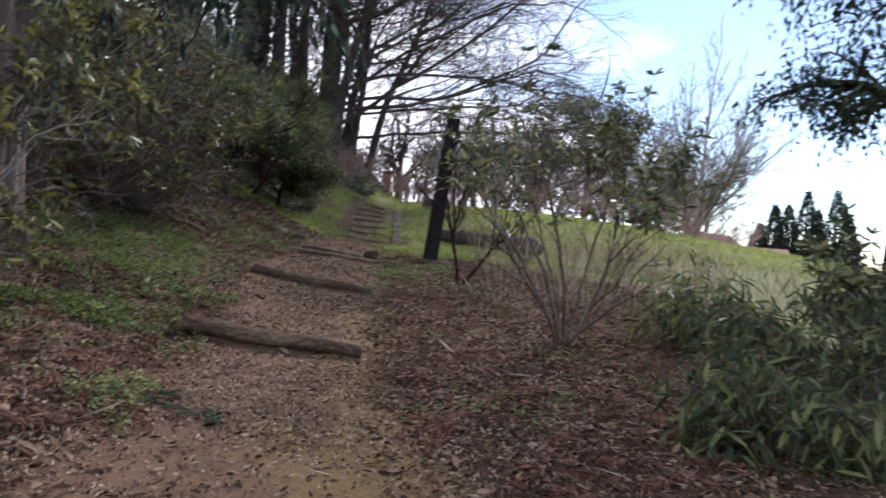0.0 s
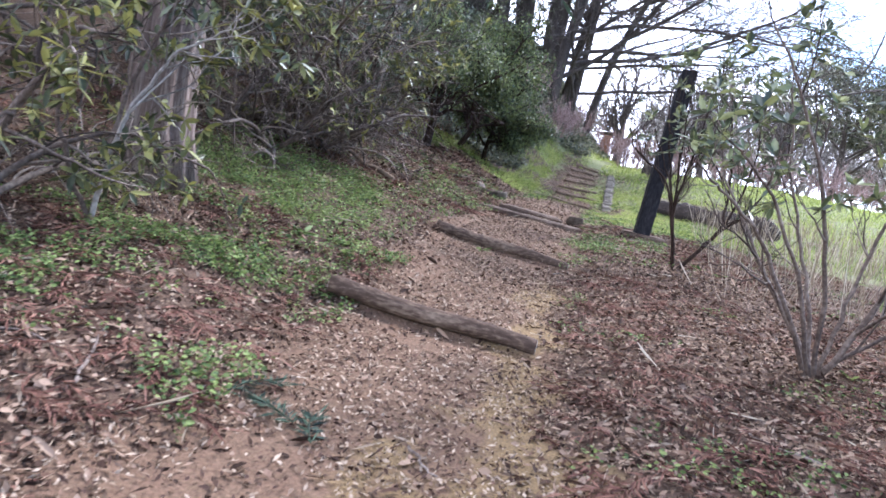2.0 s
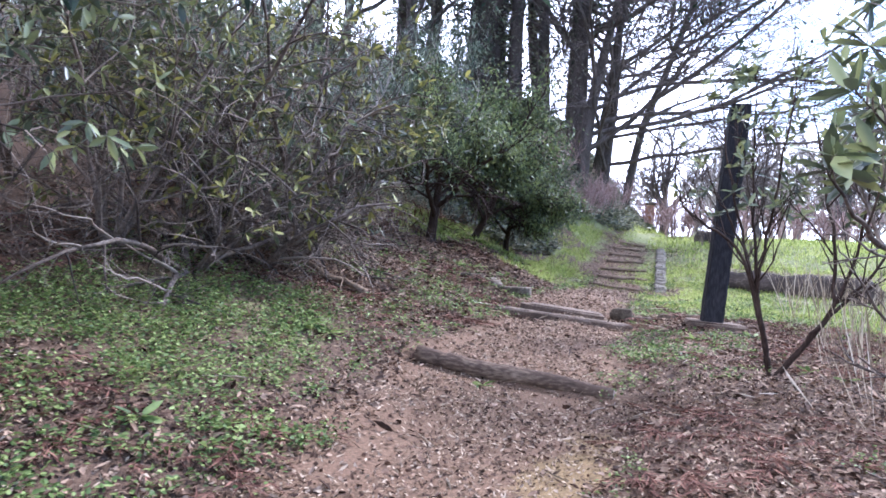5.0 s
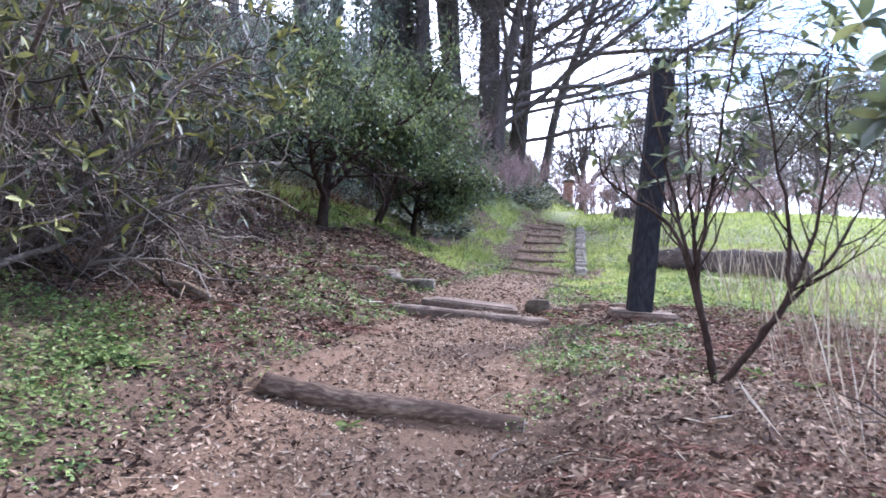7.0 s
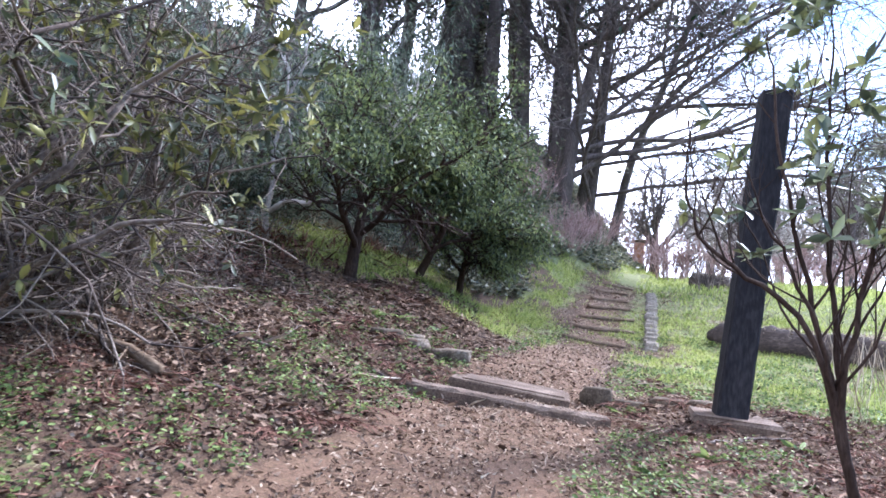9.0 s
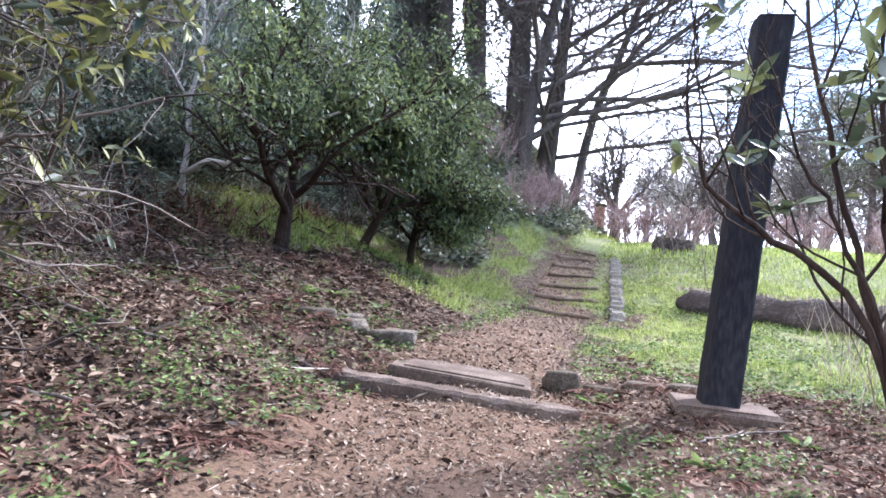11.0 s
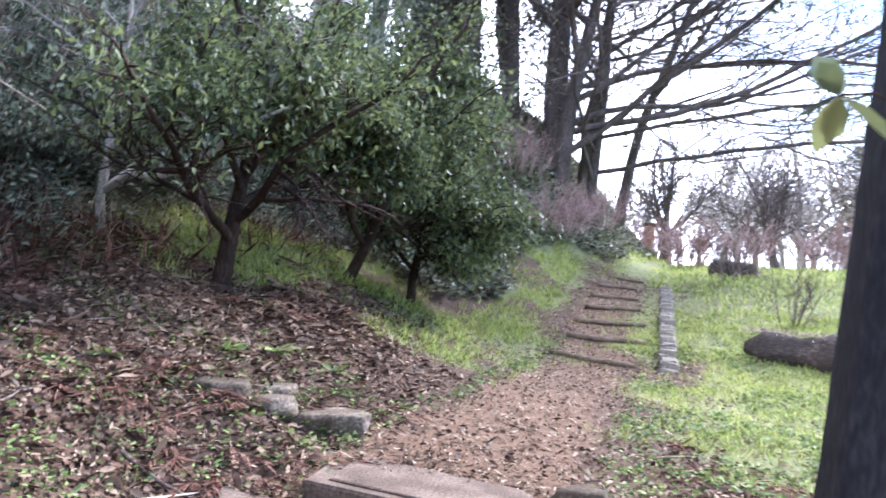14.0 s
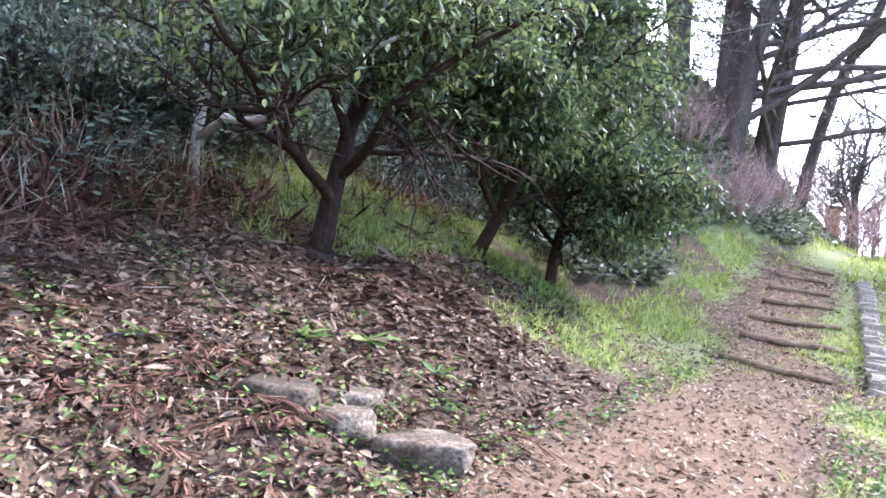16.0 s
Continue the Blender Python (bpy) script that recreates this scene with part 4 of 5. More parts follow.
limb(cedar_shrub, ((-4.2, 6.9, zc), (-3.95, 6.8, zc + 0.8), (-3.6, 6.8, zc + 1.35), (-3.2, 6.9, zc + 1.6)), 0.022, 0.007, 7, 576, (0.14, 0.045), 0.4, 0.5, 0.6, M_OLDLEAF, M_PALETWIG)
limb(cedar_shrub, ((-4.2, 6.9, zc), (-4.0, 6.9, zc + 1.1), (-3.7, 7.0, zc + 1.9), (-3.2, 7.2, zc + 2.2)), 0.022, 0.007, 8, 577, (0.14, 0.045), 0.4, 0.5, 0.7, M_OLDLEAF, M_TWIG)
limb(cedar_shrub, ((-4.2, 6.9, zc), (-4.3, 6.6, zc + 0.7), (-4.1, 6.3, zc + 1.3), (-3.8, 6.1, zc + 1.6)), 0.02, 0.007, 7, 578, (0.14, 0.045), 0.4, 0.5, 0.6, M_OLDLEAF, M_TWIG)


# ---- the cedar ----
def cedar(x, y, r, height, label, seed):
    rng = np.random.default_rng(seed)
    root = thing("cedar_tree", x, y, at(x, y) - 0.1, label, "tree")
    s = Shape()
    t = np.linspace(0, 1, 26)
    rad = r * (1 - 0.75 * t) * (1 + 0.45 * np.exp(-t * height / 0.35))
    s.tube(np.stack((0.15 * t * height * 0.05 + 0.02 * np.sin(5 * t), 0.02 * np.sin(7 * t), t * height), 1), rad, 72, 13, 0.055)
    part("trunk", s, M_CEDARBARK, root)
    b, tips = Shape(), []
    spec = dict(segs=(6, 5, 4), kids=(9, 6), spread=(55, 50), ratio=(0.45, 0.45), wander=(0.06, 0.1, 0.1), lift=(-0.03, -0.06, -0.1), sides=(5, 3, 3), thin=0.5, taper=0.4, least=0.005)
    spec["from"] = (0.2, 0.15)
    for k in range(24):
        z = 3.6 + 0.4 * k
        if z > height - 1:
            break
        a = k * 2.4 + rng.random()
        grow([b], rng, (0, 0, z), (math.cos(a), math.sin(a), 0.15), 3.0 * (1.1 - z / height), 0.05, 0, spec, tips)
    tagged(part("branch_mass", b, M_DARKBARK, root), kind="stuff")
    p, d = tip_arrays(tips)
    f = Shape()
    for k in range(3):
        f.leaves(p + rng.normal(size=p.shape) * 0.08, d + rng.normal(size=p.shape) * 0.4 + (0, 0, -0.4), 0.26, 0.07, rng, full=False)
    part("foliage", f, M_CONIFER, root, "hanging dark sprays")


cedar(-5.0, 8.55, 0.34, 14.0, "large cedar trunk with fibrous grey-brown bark", 71)


# ---- the row of tall trees on the bank ----
def tall_tree(x, y, height, r, label, seed, spec, lean=(0, 0, 1), ivy=0, z=None, fuzz=0.0):
    rng = np.random.default_rng(seed)
    root = thing("bare_tree", x, y, (at(x, y) if z is None else z) - 0.2, label, "tree", "tall trees on the bank")
    a, b, tips = Shape(), Shape(), []
    grow([a, b], rng, (0, 0, 0), lean, height, r, 0, spec, tips)
    main = part("trunk", a, M_BARK, root)
    tagged(part("branch_mass", b, M_BARK, main), kind="stuff")
    if ivy:
        f = Shape()
        n = ivy
        hh = rng.random(n) ** 0.8 * height * 0.95
        th = rng.uniform(0, 2 * np.pi, n)
        ln = unit(np.array(lean, float))
        rr = r * 1.1 + 0.35 * rng.random(n)
        c = ln[None] * hh[:, None] + np.stack((np.cos(th) * rr, np.sin(th) * rr, 0 * th), 1)
        f.leaves(c, np.stack((np.cos(th), np.sin(th), -0.5 + 0 * th), 1) + rng.normal(size=(n, 3)) * 0.4, 0.16, 0.12, rng, full=False)
        part("ivy", f, M_IVY, main, "ivy clothing the trunk")
    if fuzz:
        p, d = tip_arrays(tips)
        p, d = p[p[:, 2] > 2.5], d[p[:, 2] > 2.5]
        n = int(len(p) * fuzz)
        pick = rng.integers(0, len(p), n)
        f = Shape()
        f.leaves(p[pick] + rng.normal(size=(n, 3)) * 0.4, d[pick] * 0.3 + rng.normal(size=(n, 3)) * 0.6 + (0, 0, -0.3), 0.26, 0.11, rng, full=False)
        part("foliage", f, M_CONIFER, main, "sparse hanging evergreen foliage")
    return root


TALL = variant(BARE, segs=(9, 6, 4, 2, 2), kids=(10, 7, 5, 2), spread=(50, 48, 45, 42), ratio=(0.5, 0.55, 0.55, 0.5))
TALL["from"] = (0.3, 0.2, 0.15, 0.15)
SWEEP = variant(BARE, segs=(7, 10, 6, 3, 2), kids=(17, 10, 8, 4), spread=(66, 42, 45, 42), ratio=(1.0, 0.45, 0.5, 0.5), lift=(0.0, 0.05, 0.0, 0.0, 0.0), pull=(0.05, -0.02, 0), thin=0.45, least=0.010, wander=(0.05, 0.13, 0.18, 0.2, 0.2), flatten=0.5)
SWEEP["from"] = (0.04, 0.2, 0.15, 0.15)
tall_tree(-4.9, 33.5, 9.5, 0.27, "tall bare tree with long sweeping boughs over the path", 81, SWEEP, (0.03, 0, 1))
tall_tree(-4.3, 35.5, 8.5, 0.2, "bare tree with boughs reaching over the path", 88, SWEEP, (0.1, -0.03, 1))
tall_tree(-5.6, 34.5, 12.0, 0.34, "tall bare tree with dark upright trunk", 82, TALL, (0.06, 0, 1), 900, fuzz=2.2)
tall_tree(-6.6, 34.0, 12.5, 0.28, "tall slim bare tree on the bank", 83, TALL, (0.04, 0, 1), 700, fuzz=2.2)
tall_tree(-7.3, 32.0, 12.5, 0.30, "tall slim ivy-clad tree on the bank", 84, TALL, (0.05, 0, 1), 1800, fuzz=2.6)
tall_tree(-8.8, 32.5, 12.5, 0.85, "stout ivy-clad tree on the bank", 85, TALL, (0.0, 0, 1), 9000, fuzz=2.6)
tall_tree(-11.5, 31.0, 12.0, 0.4, "ivy-clad tree high on the bank", 86, TALL, (0.05, 0, 1), 3500, fuzz=4.0)
tall_tree(-14.5, 29.0, 12.0, 0.4, "ivy-clad tree high on the slope", 87, TALL, (-0.05, 0, 1), 3500, fuzz=4.0)


for k, (x, y, r, lean) in enumerate(((-5.0, 38.0, 0.24, 0.1), (-6.3, 38.5, 0.26, 0.03), (-7.6, 37.5, 0.28, 0.0), (-9.6, 38.0, 0.3, 0.02), (-3.9, 40.0, 0.22, 0.15), (-12.5, 36.0, 0.32, 0.0))):
    tall_tree(x, y, 12.5, r, "slim bare tree in the grove behind the bank", 240 + k, variant(TALL, kids=(9, 5, 4, 2)), (lean, 0, 1), 500, fuzz=0.7)


# ---- far trees and bushes ----
def far_tree(x, y, height, r, label, seed, spec=variant(BARE, kids=(6, 6, 5, 3)), mat=M_BARK, name="bare_tree", group="far bare trees"):
    rng = np.random.default_rng(seed)
    root = thing(name, x, y, at(x, y) - 0.1, label, "tree", group)
    a, b, tips = Shape(), Shape(), []
    grow([a, b], rng, (0, 0, 0), (0.03, 0, 1), height, r, 0, spec, tips)
    main = part("trunk", a, mat, root)
    tagged(part("branch_mass", b, mat, main), kind="stuff")
    return root


LOW = variant(BARE, segs=(4, 6, 5, 3, 2), kids=(6, 6, 5, 3), spread=(48, 46, 45, 42), ratio=(1.4, 0.62, 0.58, 0.5), lift=(0.0, 0.02, 0.03, 0.02, 0.0), least=0.026)
LOW["from"] = (0.6, 0.25, 0.2, 0.15)
FAN = variant(BARE, segs=(3, 8, 4, 3, 2), kids=(14, 7, 5, 4), spread=(30, 28, 32, 36), ratio=(4.2, 0.5, 0.5, 0.5), lift=(0.0, 0.02, 0.03, 0.03, 0.0), wander=(0.03, 0.05, 0.1, 0.15, 0.2), least=0.028)
FAN["from"] = (0.5, 0.2, 0.15, 0.15)
far_tree(-2.7, 52.0, 2.4, 0.38, "round-headed bare tree beyond the stairs", 91, LOW)
far_tree(3.2, 58.0, 2.6, 0.35, "bare tree at the field's far edge", 92, LOW)
far_tree(7.5, 54.0, 2.6, 0.34, "bare tree at the field's far edge", 93, LOW)
far_tree(20.6, 58.0, 2.3, 0.42, "broad fan-shaped bare tree beyond the field", 94, FAN, M_PALETWIG)


def bushy(x, y, r, h, label, seed, mat, n, stems=26, leaf=(0.10, 0.02), leaf_mat=None, name="bare_bush", category="bush", group="far bushes"):
    """A twiggy bush of many thin stems; leaves where it has them."""
    rng = np.random.default_rng(seed)
    root = thing(name, x, y, at(x, y) - 0.05, label, category, group)
    spec = dict(segs=(4, 3, 2), kids=(5, 4), spread=(35, 40), ratio=(0.6, 0.55), wander=(0.1, 0.15, 0.2), lift=(0.04, 0.05, 0.04), sides=(4, 3, 3), thin=0.7, taper=0.6, least=0.013 if y > 36 else 0.005)
    spec["from"] = (0.2, 0.2)
    s, tips = Shape(), []
    for k in range(stems):
        a, q = rng.uniform(0, 6.28), r * math.sqrt(rng.random())
        grow([s], rng, (math.cos(a) * q * 0.6, math.sin(a) * q * 0.6, 0), (math.cos(a) * 0.5 * q / r, math.sin(a) * 0.5 * q / r, 1), h * 0.62 * rng.uniform(0.7, 1.1), 0.026 if y > 36 else 0.012, 0, spec, tips)
    tagged(part("twig_mass", s, mat, root), kind="stuff")
    if leaf_mat:
        p, d = tip_arrays(tips)
        f = Shape()
        for k in range(n):
            f.leaves(p + rng.normal(size=p.shape) * 0.08, d * 0.4 + rng.normal(size=p.shape) * 0.7, leaf[0], leaf[1], rng, full=False)
        part("foliage", f, leaf_mat, root)
    return root


for k, (x, y, r, h) in enumerate(((-1.3, 38.5, 1.3, 1.9), (-2.6, 42, 1.4, 2.0), (0.8, 43, 1.5, 2.1), (3.2, 41, 1.4, 1.9), (5.8, 44, 1.6, 2.2), (8.8, 43, 1.6, 2.1), (12, 45, 1.8, 2.2), (15.5, 46, 1.8, 2.4), (20, 48, 2.0, 2.6))):
    bushy(x, y, r, h, "reddish-brown leafless bush at the field's edge", 100 + k, M_REDTWIG, 0, 20)
bushy(-0.15, 31.4, 0.7, 1.5, "thin dark leafless bush in the grass", 120, M_TWIG, 0, 12)
bushy(0.55, 26.0, 0.35, 1.3, "thin leafless sapling clump in the grass", 121, M_TWIG, 0, 6)
bushy(-4.3, 30.0, 1.4, 1.3, "rusty leafless bush on the bank", 122, M_REDTWIG, 0, 44)
bushy(-3.9, 33.0, 1.4, 1.4, "rusty leafless bush on the bank", 123, M_REDTWIG, 0, 44)
bushy(-5.6, 30.5, 1.4, 1.3, "rusty brown bush at the bank's crest", 124, M_REDTWIG, 0, 44)


def conifer(x, y, h, r, label, seed, lift=0.0, n=3500, blade=0.75):
    """A conical evergreen of many drooping sprays."""
    rng = np.random.default_rng(seed)
    root = thing("conifer", x, y, at(x, y) - 0.1, label, "tree", "conifers")
    s = Shape()
    s.tube([(0, 0, 0), (0, 0, h * 0.5), (0, 0, h * 0.97)], [h * 0.025, h * 0.016, 0.02], 8)
    part("trunk", s, M_DARKBARK, root)
    f = Shape()
    u = rng.random(n) ** 0.75
    z = lift + (h - lift) * (1 - u)
    lump = 1 + 0.35 * np.sin(z * 5.1 / h * 6 + seed)
    th = rng.uniform(0, 2 * np.pi, n)
    rr = r * u * (0.55 + 0.5 * rng.random(n)) * (0.85 + 0.15 * lump)
    f.leaves(np.stack((np.cos(th) * rr, np.sin(th) * rr, z), 1), np.stack((np.cos(th), np.sin(th), -0.3 + 0 * th), 1) + rng.normal(size=(n, 3)) * 0.4, blade, blade * 0.35, rng, full=False)
    part("foliage", f, M_CONIFER, root)


for k, (x, y, h, r) in enumerate(((57, 125, 9, 3.2), (59.5, 125, 12.5, 3.6), (62.3, 126, 13, 3.6), (65, 125, 15.5, 4.0), (67.5, 126, 12.5, 3.4), (70.2, 125, 16, 3.8), (72.5, 125, 12, 3.2))):
    conifer(x, y, h, r, "dark conical conifer far across the field", 130 + k)


def dome_tree(x, y, h, r, label, seed, n=9000, blade=0.30):
    """A far evergreen with a domed crown of many leaf clumps and gaps."""
    rng = np.random.default_rng(seed)
    root = thing("evergreen_tree", x, y, at(x, y) - 0.1, label, "tree", "far evergreen trees")
    a, tips = Shape(), []
    spec = variant(BARE, segs=(5, 4, 3), kids=(9, 5), spread=(55, 50), ratio=(0.7, 0.5), wander=(0.04, 0.12, 0.16), lift=(0, 0.05, 0.05), sides=(7, 4, 3), least=0.03)
    spec["from"] = (0.4, 0.3)
    grow([a], rng, (0, 0, 0), (0.02, 0, 1), h * 0.62, h * 0.024, 0, spec, tips)
    part("trunk", a, M_BARK, root)
    f = Shape()
    m = 70
    th, ph = rng.uniform(0, 6.28, m), rng.uniform(-0.25, 1, m)
    rad = rng.uniform(0.55, 1, m)
    flat = np.sqrt(np.clip(1 - np.clip(ph, -1, 1) ** 2, 0, 1))
    c = np.stack((np.cos(th) * flat * rad * r, np.sin(th) * flat * rad * r, h * 0.55 + ph * rad * h * 0.42), 1)
    pick = rng.integers(0, m, n)
    q = c[pick] + rng.normal(size=(n, 3)) * r * (0.11, 0.11, 0.08)
    f.leaves(q, rng.normal(size=(n, 3)), blade, blade * 0.43, rng, full=False)
    part("crown", f, M_IVY, root, "clumped grey-green foliage")


for k, (x, y, h, r) in enumerate(((12.3, 60, 12.5, 5.2), (20.5, 72, 9, 4.5))):
    dome_tree(x, y, h, r, "grey-green evergreen tree with a domed crown beyond the field", 140 + k, 20000 if k == 0 else 8000)
for k, (x, y, h, r) in enumerate(((-10.2, 28.0, 10.5, 2.4), (-12.3, 27.0, 10.5, 2.8), (-14.8, 26.0, 12, 3.2), (-17.5, 23.0, 12, 3.6), (-15.0, 17.5, 10, 3.0))):
    dome_tree(x, y, h, r, "dark fine-leaved evergreen tree high on the slope", 230 + k, 15000, 0.16)
# the belt's haze is put into its colour: pale wood instead of bark
for k, (x, y) in enumerate(((5.2, 63), (9.0, 66), (15.5, 70), (25, 72), (0.2, 66), (7.0, 74), (18.5, 64), (3.0, 72), (12.5, 76), (-3.5, 70), (1.8, 80), (6.0, 84), (10.5, 83), (15, 86), (20, 84), (27, 86), (33, 88), (-1.2, 84), (23.5, 78))):
    far_tree(x, y, 3.6 if y < 77 else 4.8, 0.36, "bare grey tree in the far belt of trees, paled to stand for haze", 145 + k, variant(LOW, kids=(6, 5, 4, 2), least=0.05), M_PALETWIG)


def yew(x, y, label, seed):
    """The dark evergreen whose boughs hang in from the east."""
    rng = np.random.default_rng(seed)
    root = thing("cypress_tree", x, y, at(x, y) - 0.1, label, "tree")
    a, tips = Shape(), []
    spec = variant(BARE, segs=(8, 7, 5, 4), kids=(20, 8, 4), spread=(75, 48, 45), ratio=(0.28, 0.45, 0.5), wander=(0.03, 0.08, 0.14, 0.2), lift=(0, -0.06, -0.05, -0.1), sides=(9, 5, 3, 3), least=0.005)
    spec["from"] = (0.32, 0.2, 0.1)
    grow([a], rng, (0, 0, 0), (0, 0, 1), 9.0, 0.26, 0, spec, tips)
    part("trunk", a, M_DARKBARK, root)
    p, d = tip_arrays(tips)
    f = Shape()
    for k in range(9):
        f.leaves(p + rng.normal(size=p.shape) * 0.17, d * 0.3 + rng.normal(size=p.shape) * 0.5 + (0, 0, -0.5), 0.13, 0.05, rng, full=False)
    part("foliage", f, M_CONIFER, root, "dark hanging sprays")


yew(6.5, 10.8, "dark evergreen with hanging sprays at the field's edge", 150)


# ---- low shrub at the east side of the path's start ----
LOWSHRUB = dict(segs=(5, 4, 4), kids=(6, 4), spread=(45, 45), ratio=(0.6, 0.5), wander=(0.12, 0.15, 0.2), lift=(-0.02, -0.03, -0.05), sides=(5, 3, 3), thin=0.55, taper=0.5, least=0.004)
LOWSHRUB["from"] = (0.15, 0.2)


def low_shrub(x, y, h, label, seed):
    rng = np.random.default_rng(seed)
    root = thing("evergreen_shrub", x, y, at(x, y) - 0.04, label, "shrub", "low shrubs")
    s, tips = Shape(), []
    for k in range(11):
        a = 2 * math.pi * (k + rng.random()) / 11
        grow([s], rng, (0, 0, 0), (math.cos(a) * 0.9, math.sin(a) * 0.9, 0.85), h * rng.uniform(0.6, 0.95), 0.02, 0, LOWSHRUB, tips)
    tagged(part("twig_mass", s, M_BARK, root), kind="stuff")
    p, d = tip_arrays(tips)
    some = rng.random(len(p)) < 0.8
    p, d = p[some], d[some]
    f = Shape()
    f.leaves(p + rng.normal(size=p.shape) * 0.05, d * 0.5 + rng.normal(size=p.shape) * 0.5 + (0, 0, -0.5), 0.19, 0.036, rng, 0.5)
    part("foliage", f, M_LEAF, root, "narrow drooping dark green leaves")


low_shrub(2.45, 5.75, 0.8, "low evergreen shrub with narrow drooping leaves", 160)
low_shrub(3.35, 7.2, 1.05, "low evergreen shrub with narrow drooping leaves", 161)
low_shrub(3.2, 9.4, 0.9, "evergreen shrub at the field's edge", 162)
rhododendron(4.35, 8.3, (((-0.4, 0.1, 1), 0.8, 0.022), ((0.1, 0.3, 1), 0.85, 0.024), ((0.5, -0.1, 1), 0.8, 0.022), ((-0.6, -0.4, 0.9), 0.7, 0.018)), "round-topped leafy rhododendron at the field's edge", 163, share=0.5, above=0.5)


# ---- houses far off ----
def house(x, y, w, d, h, turn, label):
    z = at(x, y) - 0.3
    root = thing("house", x, y, z, label, "house", "far houses")
    b = Shape()
    b.box((-w / 2, -d / 2, 0), (w / 2, d / 2, h))
    part("wall", b, M_WALL, root, flat=True)
    r = Shape()
    e, k = 0.4, h + 0.32 * d
    r.add([(-w / 2 - e, -d / 2 - e, h - 0.1), (w / 2 + e, -d / 2 - e, h - 0.1), (w / 2 + e, 0, k), (-w / 2 - e, 0, k), (-w / 2 - e, d / 2 + e, h - 0.1), (w / 2 + e, d / 2 + e, h - 0.1)],
          ((0, 1, 2, 3), (3, 2, 5, 4), (0, 4, 5, 1)))
    r.add([(-w / 2 - e, -d / 2 - e, h - 0.1), (-w / 2 - e, 0, k), (-w / 2 - e, d / 2 + e, h - 0.1), (w / 2 + e, -d / 2 - e, h - 0.1), (w / 2 + e, 0, k), (w / 2 + e, d / 2 + e, h - 0.1)], ((0, 1, 2), (5, 4, 3)))
    part("roof", r, M_ROOF, root, flat=True)
    for i in range(3):
        g = Shape()
        xx = -w / 2 + w * (i + 0.5) / 3
        g.box((xx - 0.5, -d / 2 - 0.02, h * 0.35), (xx + 0.5, -d / 2 + 0.03, h * 0.75))
        part("window", g, M_DARKGLASS, root, flat=True)
    root.matrix_basis = pose(x, y, z, 0, 0, turn)


house(34, 88, 5, 5, 2.8, 20, "pale house with a red roof beyond the field")
house(49, 105, 5, 5, 2.4, -10, "low pale house with a red roof far off")


def pillar():
    root = thing("brick_pillar", -3.15, 46.0, at(-3.15, 46.0), "small orange brick pillar beyond the stairs", "pillar")
    s = Shape()
    s.box((-0.25, -0.25, -0.1), (0.25, 0.25, 1.2), bevel=0.02)
    part("shaft", s, M_BRICK, root, flat=True)
    c = Shape()
    c.box((-0.32, -0.32, 1.2), (0.32, 0.32, 1.35), bevel=0.03)
    part("cap", c, M_STONE, root, flat=True)


pillar()


# ---- bamboo and brush on the western slope ----
def bamboo_clump(x, y, h, r, culms, label, seed):
    rng = np.random.default_rng(seed)
    root = thing("bamboo_clump", x, y, at(x, y) - 0.05, label, "bamboo", "bamboo clumps")
    s, P, D = Shape(), [], []
    for k in range(culms):
        a, q = rng.uniform(0, 6.28), r * math.sqrt(rng.random())
        way = np.array((math.cos(a) * 0.15 + 0.12, math.sin(a) * 0.15 - 0.05, 1))
        bx = np.array((math.cos(a) * q, math.sin(a) * q, 0))
        t = np.linspace(0, 1, 8)
        hh = h * rng.uniform(0.55, 1.0)
        pts = bx + way[None] * (t * hh)[:, None] + np.stack((way[0] * 3 * t ** 3, way[1] * 3 * t ** 3, -0.3 * t ** 3), 1)
        s.tube(pts, 0.012 * (1 - 0.8 * t), 4, cap=False)
        m = 34
        u = rng.uniform(0.12, 1, m)
        c = np.stack([np.interp(u, t, pts[:, i]) for i in range(3)], 1)
        th = rng.uniform(0, 6.28, m)
        side = np.stack((np.cos(th), np.sin(th), 0.3 + 0 * th), 1)
        for j in range(4):
            P.append(c + side * rng.uniform(0.1, 0.45, m)[:, None] + rng.normal(size=(m, 3)) * 0.05)
            D.append(side * 0.5 + rng.normal(size=(m, 3)) * 0.35 + (0, 0, -0.7))
    tagged(part("culm_mass", s, M_PALETWIG, root), kind="stuff")
    f = Shape()
    f.leaves(np.concatenate(P), np.concatenate(D), 0.20, 0.034, rng, 0.3, full=False)
    part("foliage", f, M_BAMBOO, root, "long hanging grey-green leaves")


rng0 = np.random.default_rng(170)
for k in range(17):
    bx, by = -8.6 - 3.4 * rng0.random() + 0.03 * k, 15.0 + 0.85 * k
    bamboo_clump(bx, by, 3.6 + 1.6 * rng0.random(), 1.0, 27, "dense bamboo clump with hanging leaves on the slope", 171 + k)
for k in range(9):
    thicket_bush(-7.9 - 1.0 * rng0.random(), 17.2 + 1.25 * k, 2.0 + rng0.random(), 0.6, "bare twiggy undergrowth at the foot of the slope", 191 + k, 0.3, 5, M_BAMBOO, (0.1, 0, 0), 0.3, (-30, -5.8, 15.5, 40))


for k in range(13):
    bushy(-6.9 - 1.3 * rng0.random(), 15.3 + 0.62 * k, 0.7, 0.8 + 0.5 * rng0.random(), "low brambly undergrowth with grey-green leaves", 220 + k, M_TWIG, 3, 12, (0.09, 0.035), M_BAMBOO, "bramble_bush", "bush", "brambles")


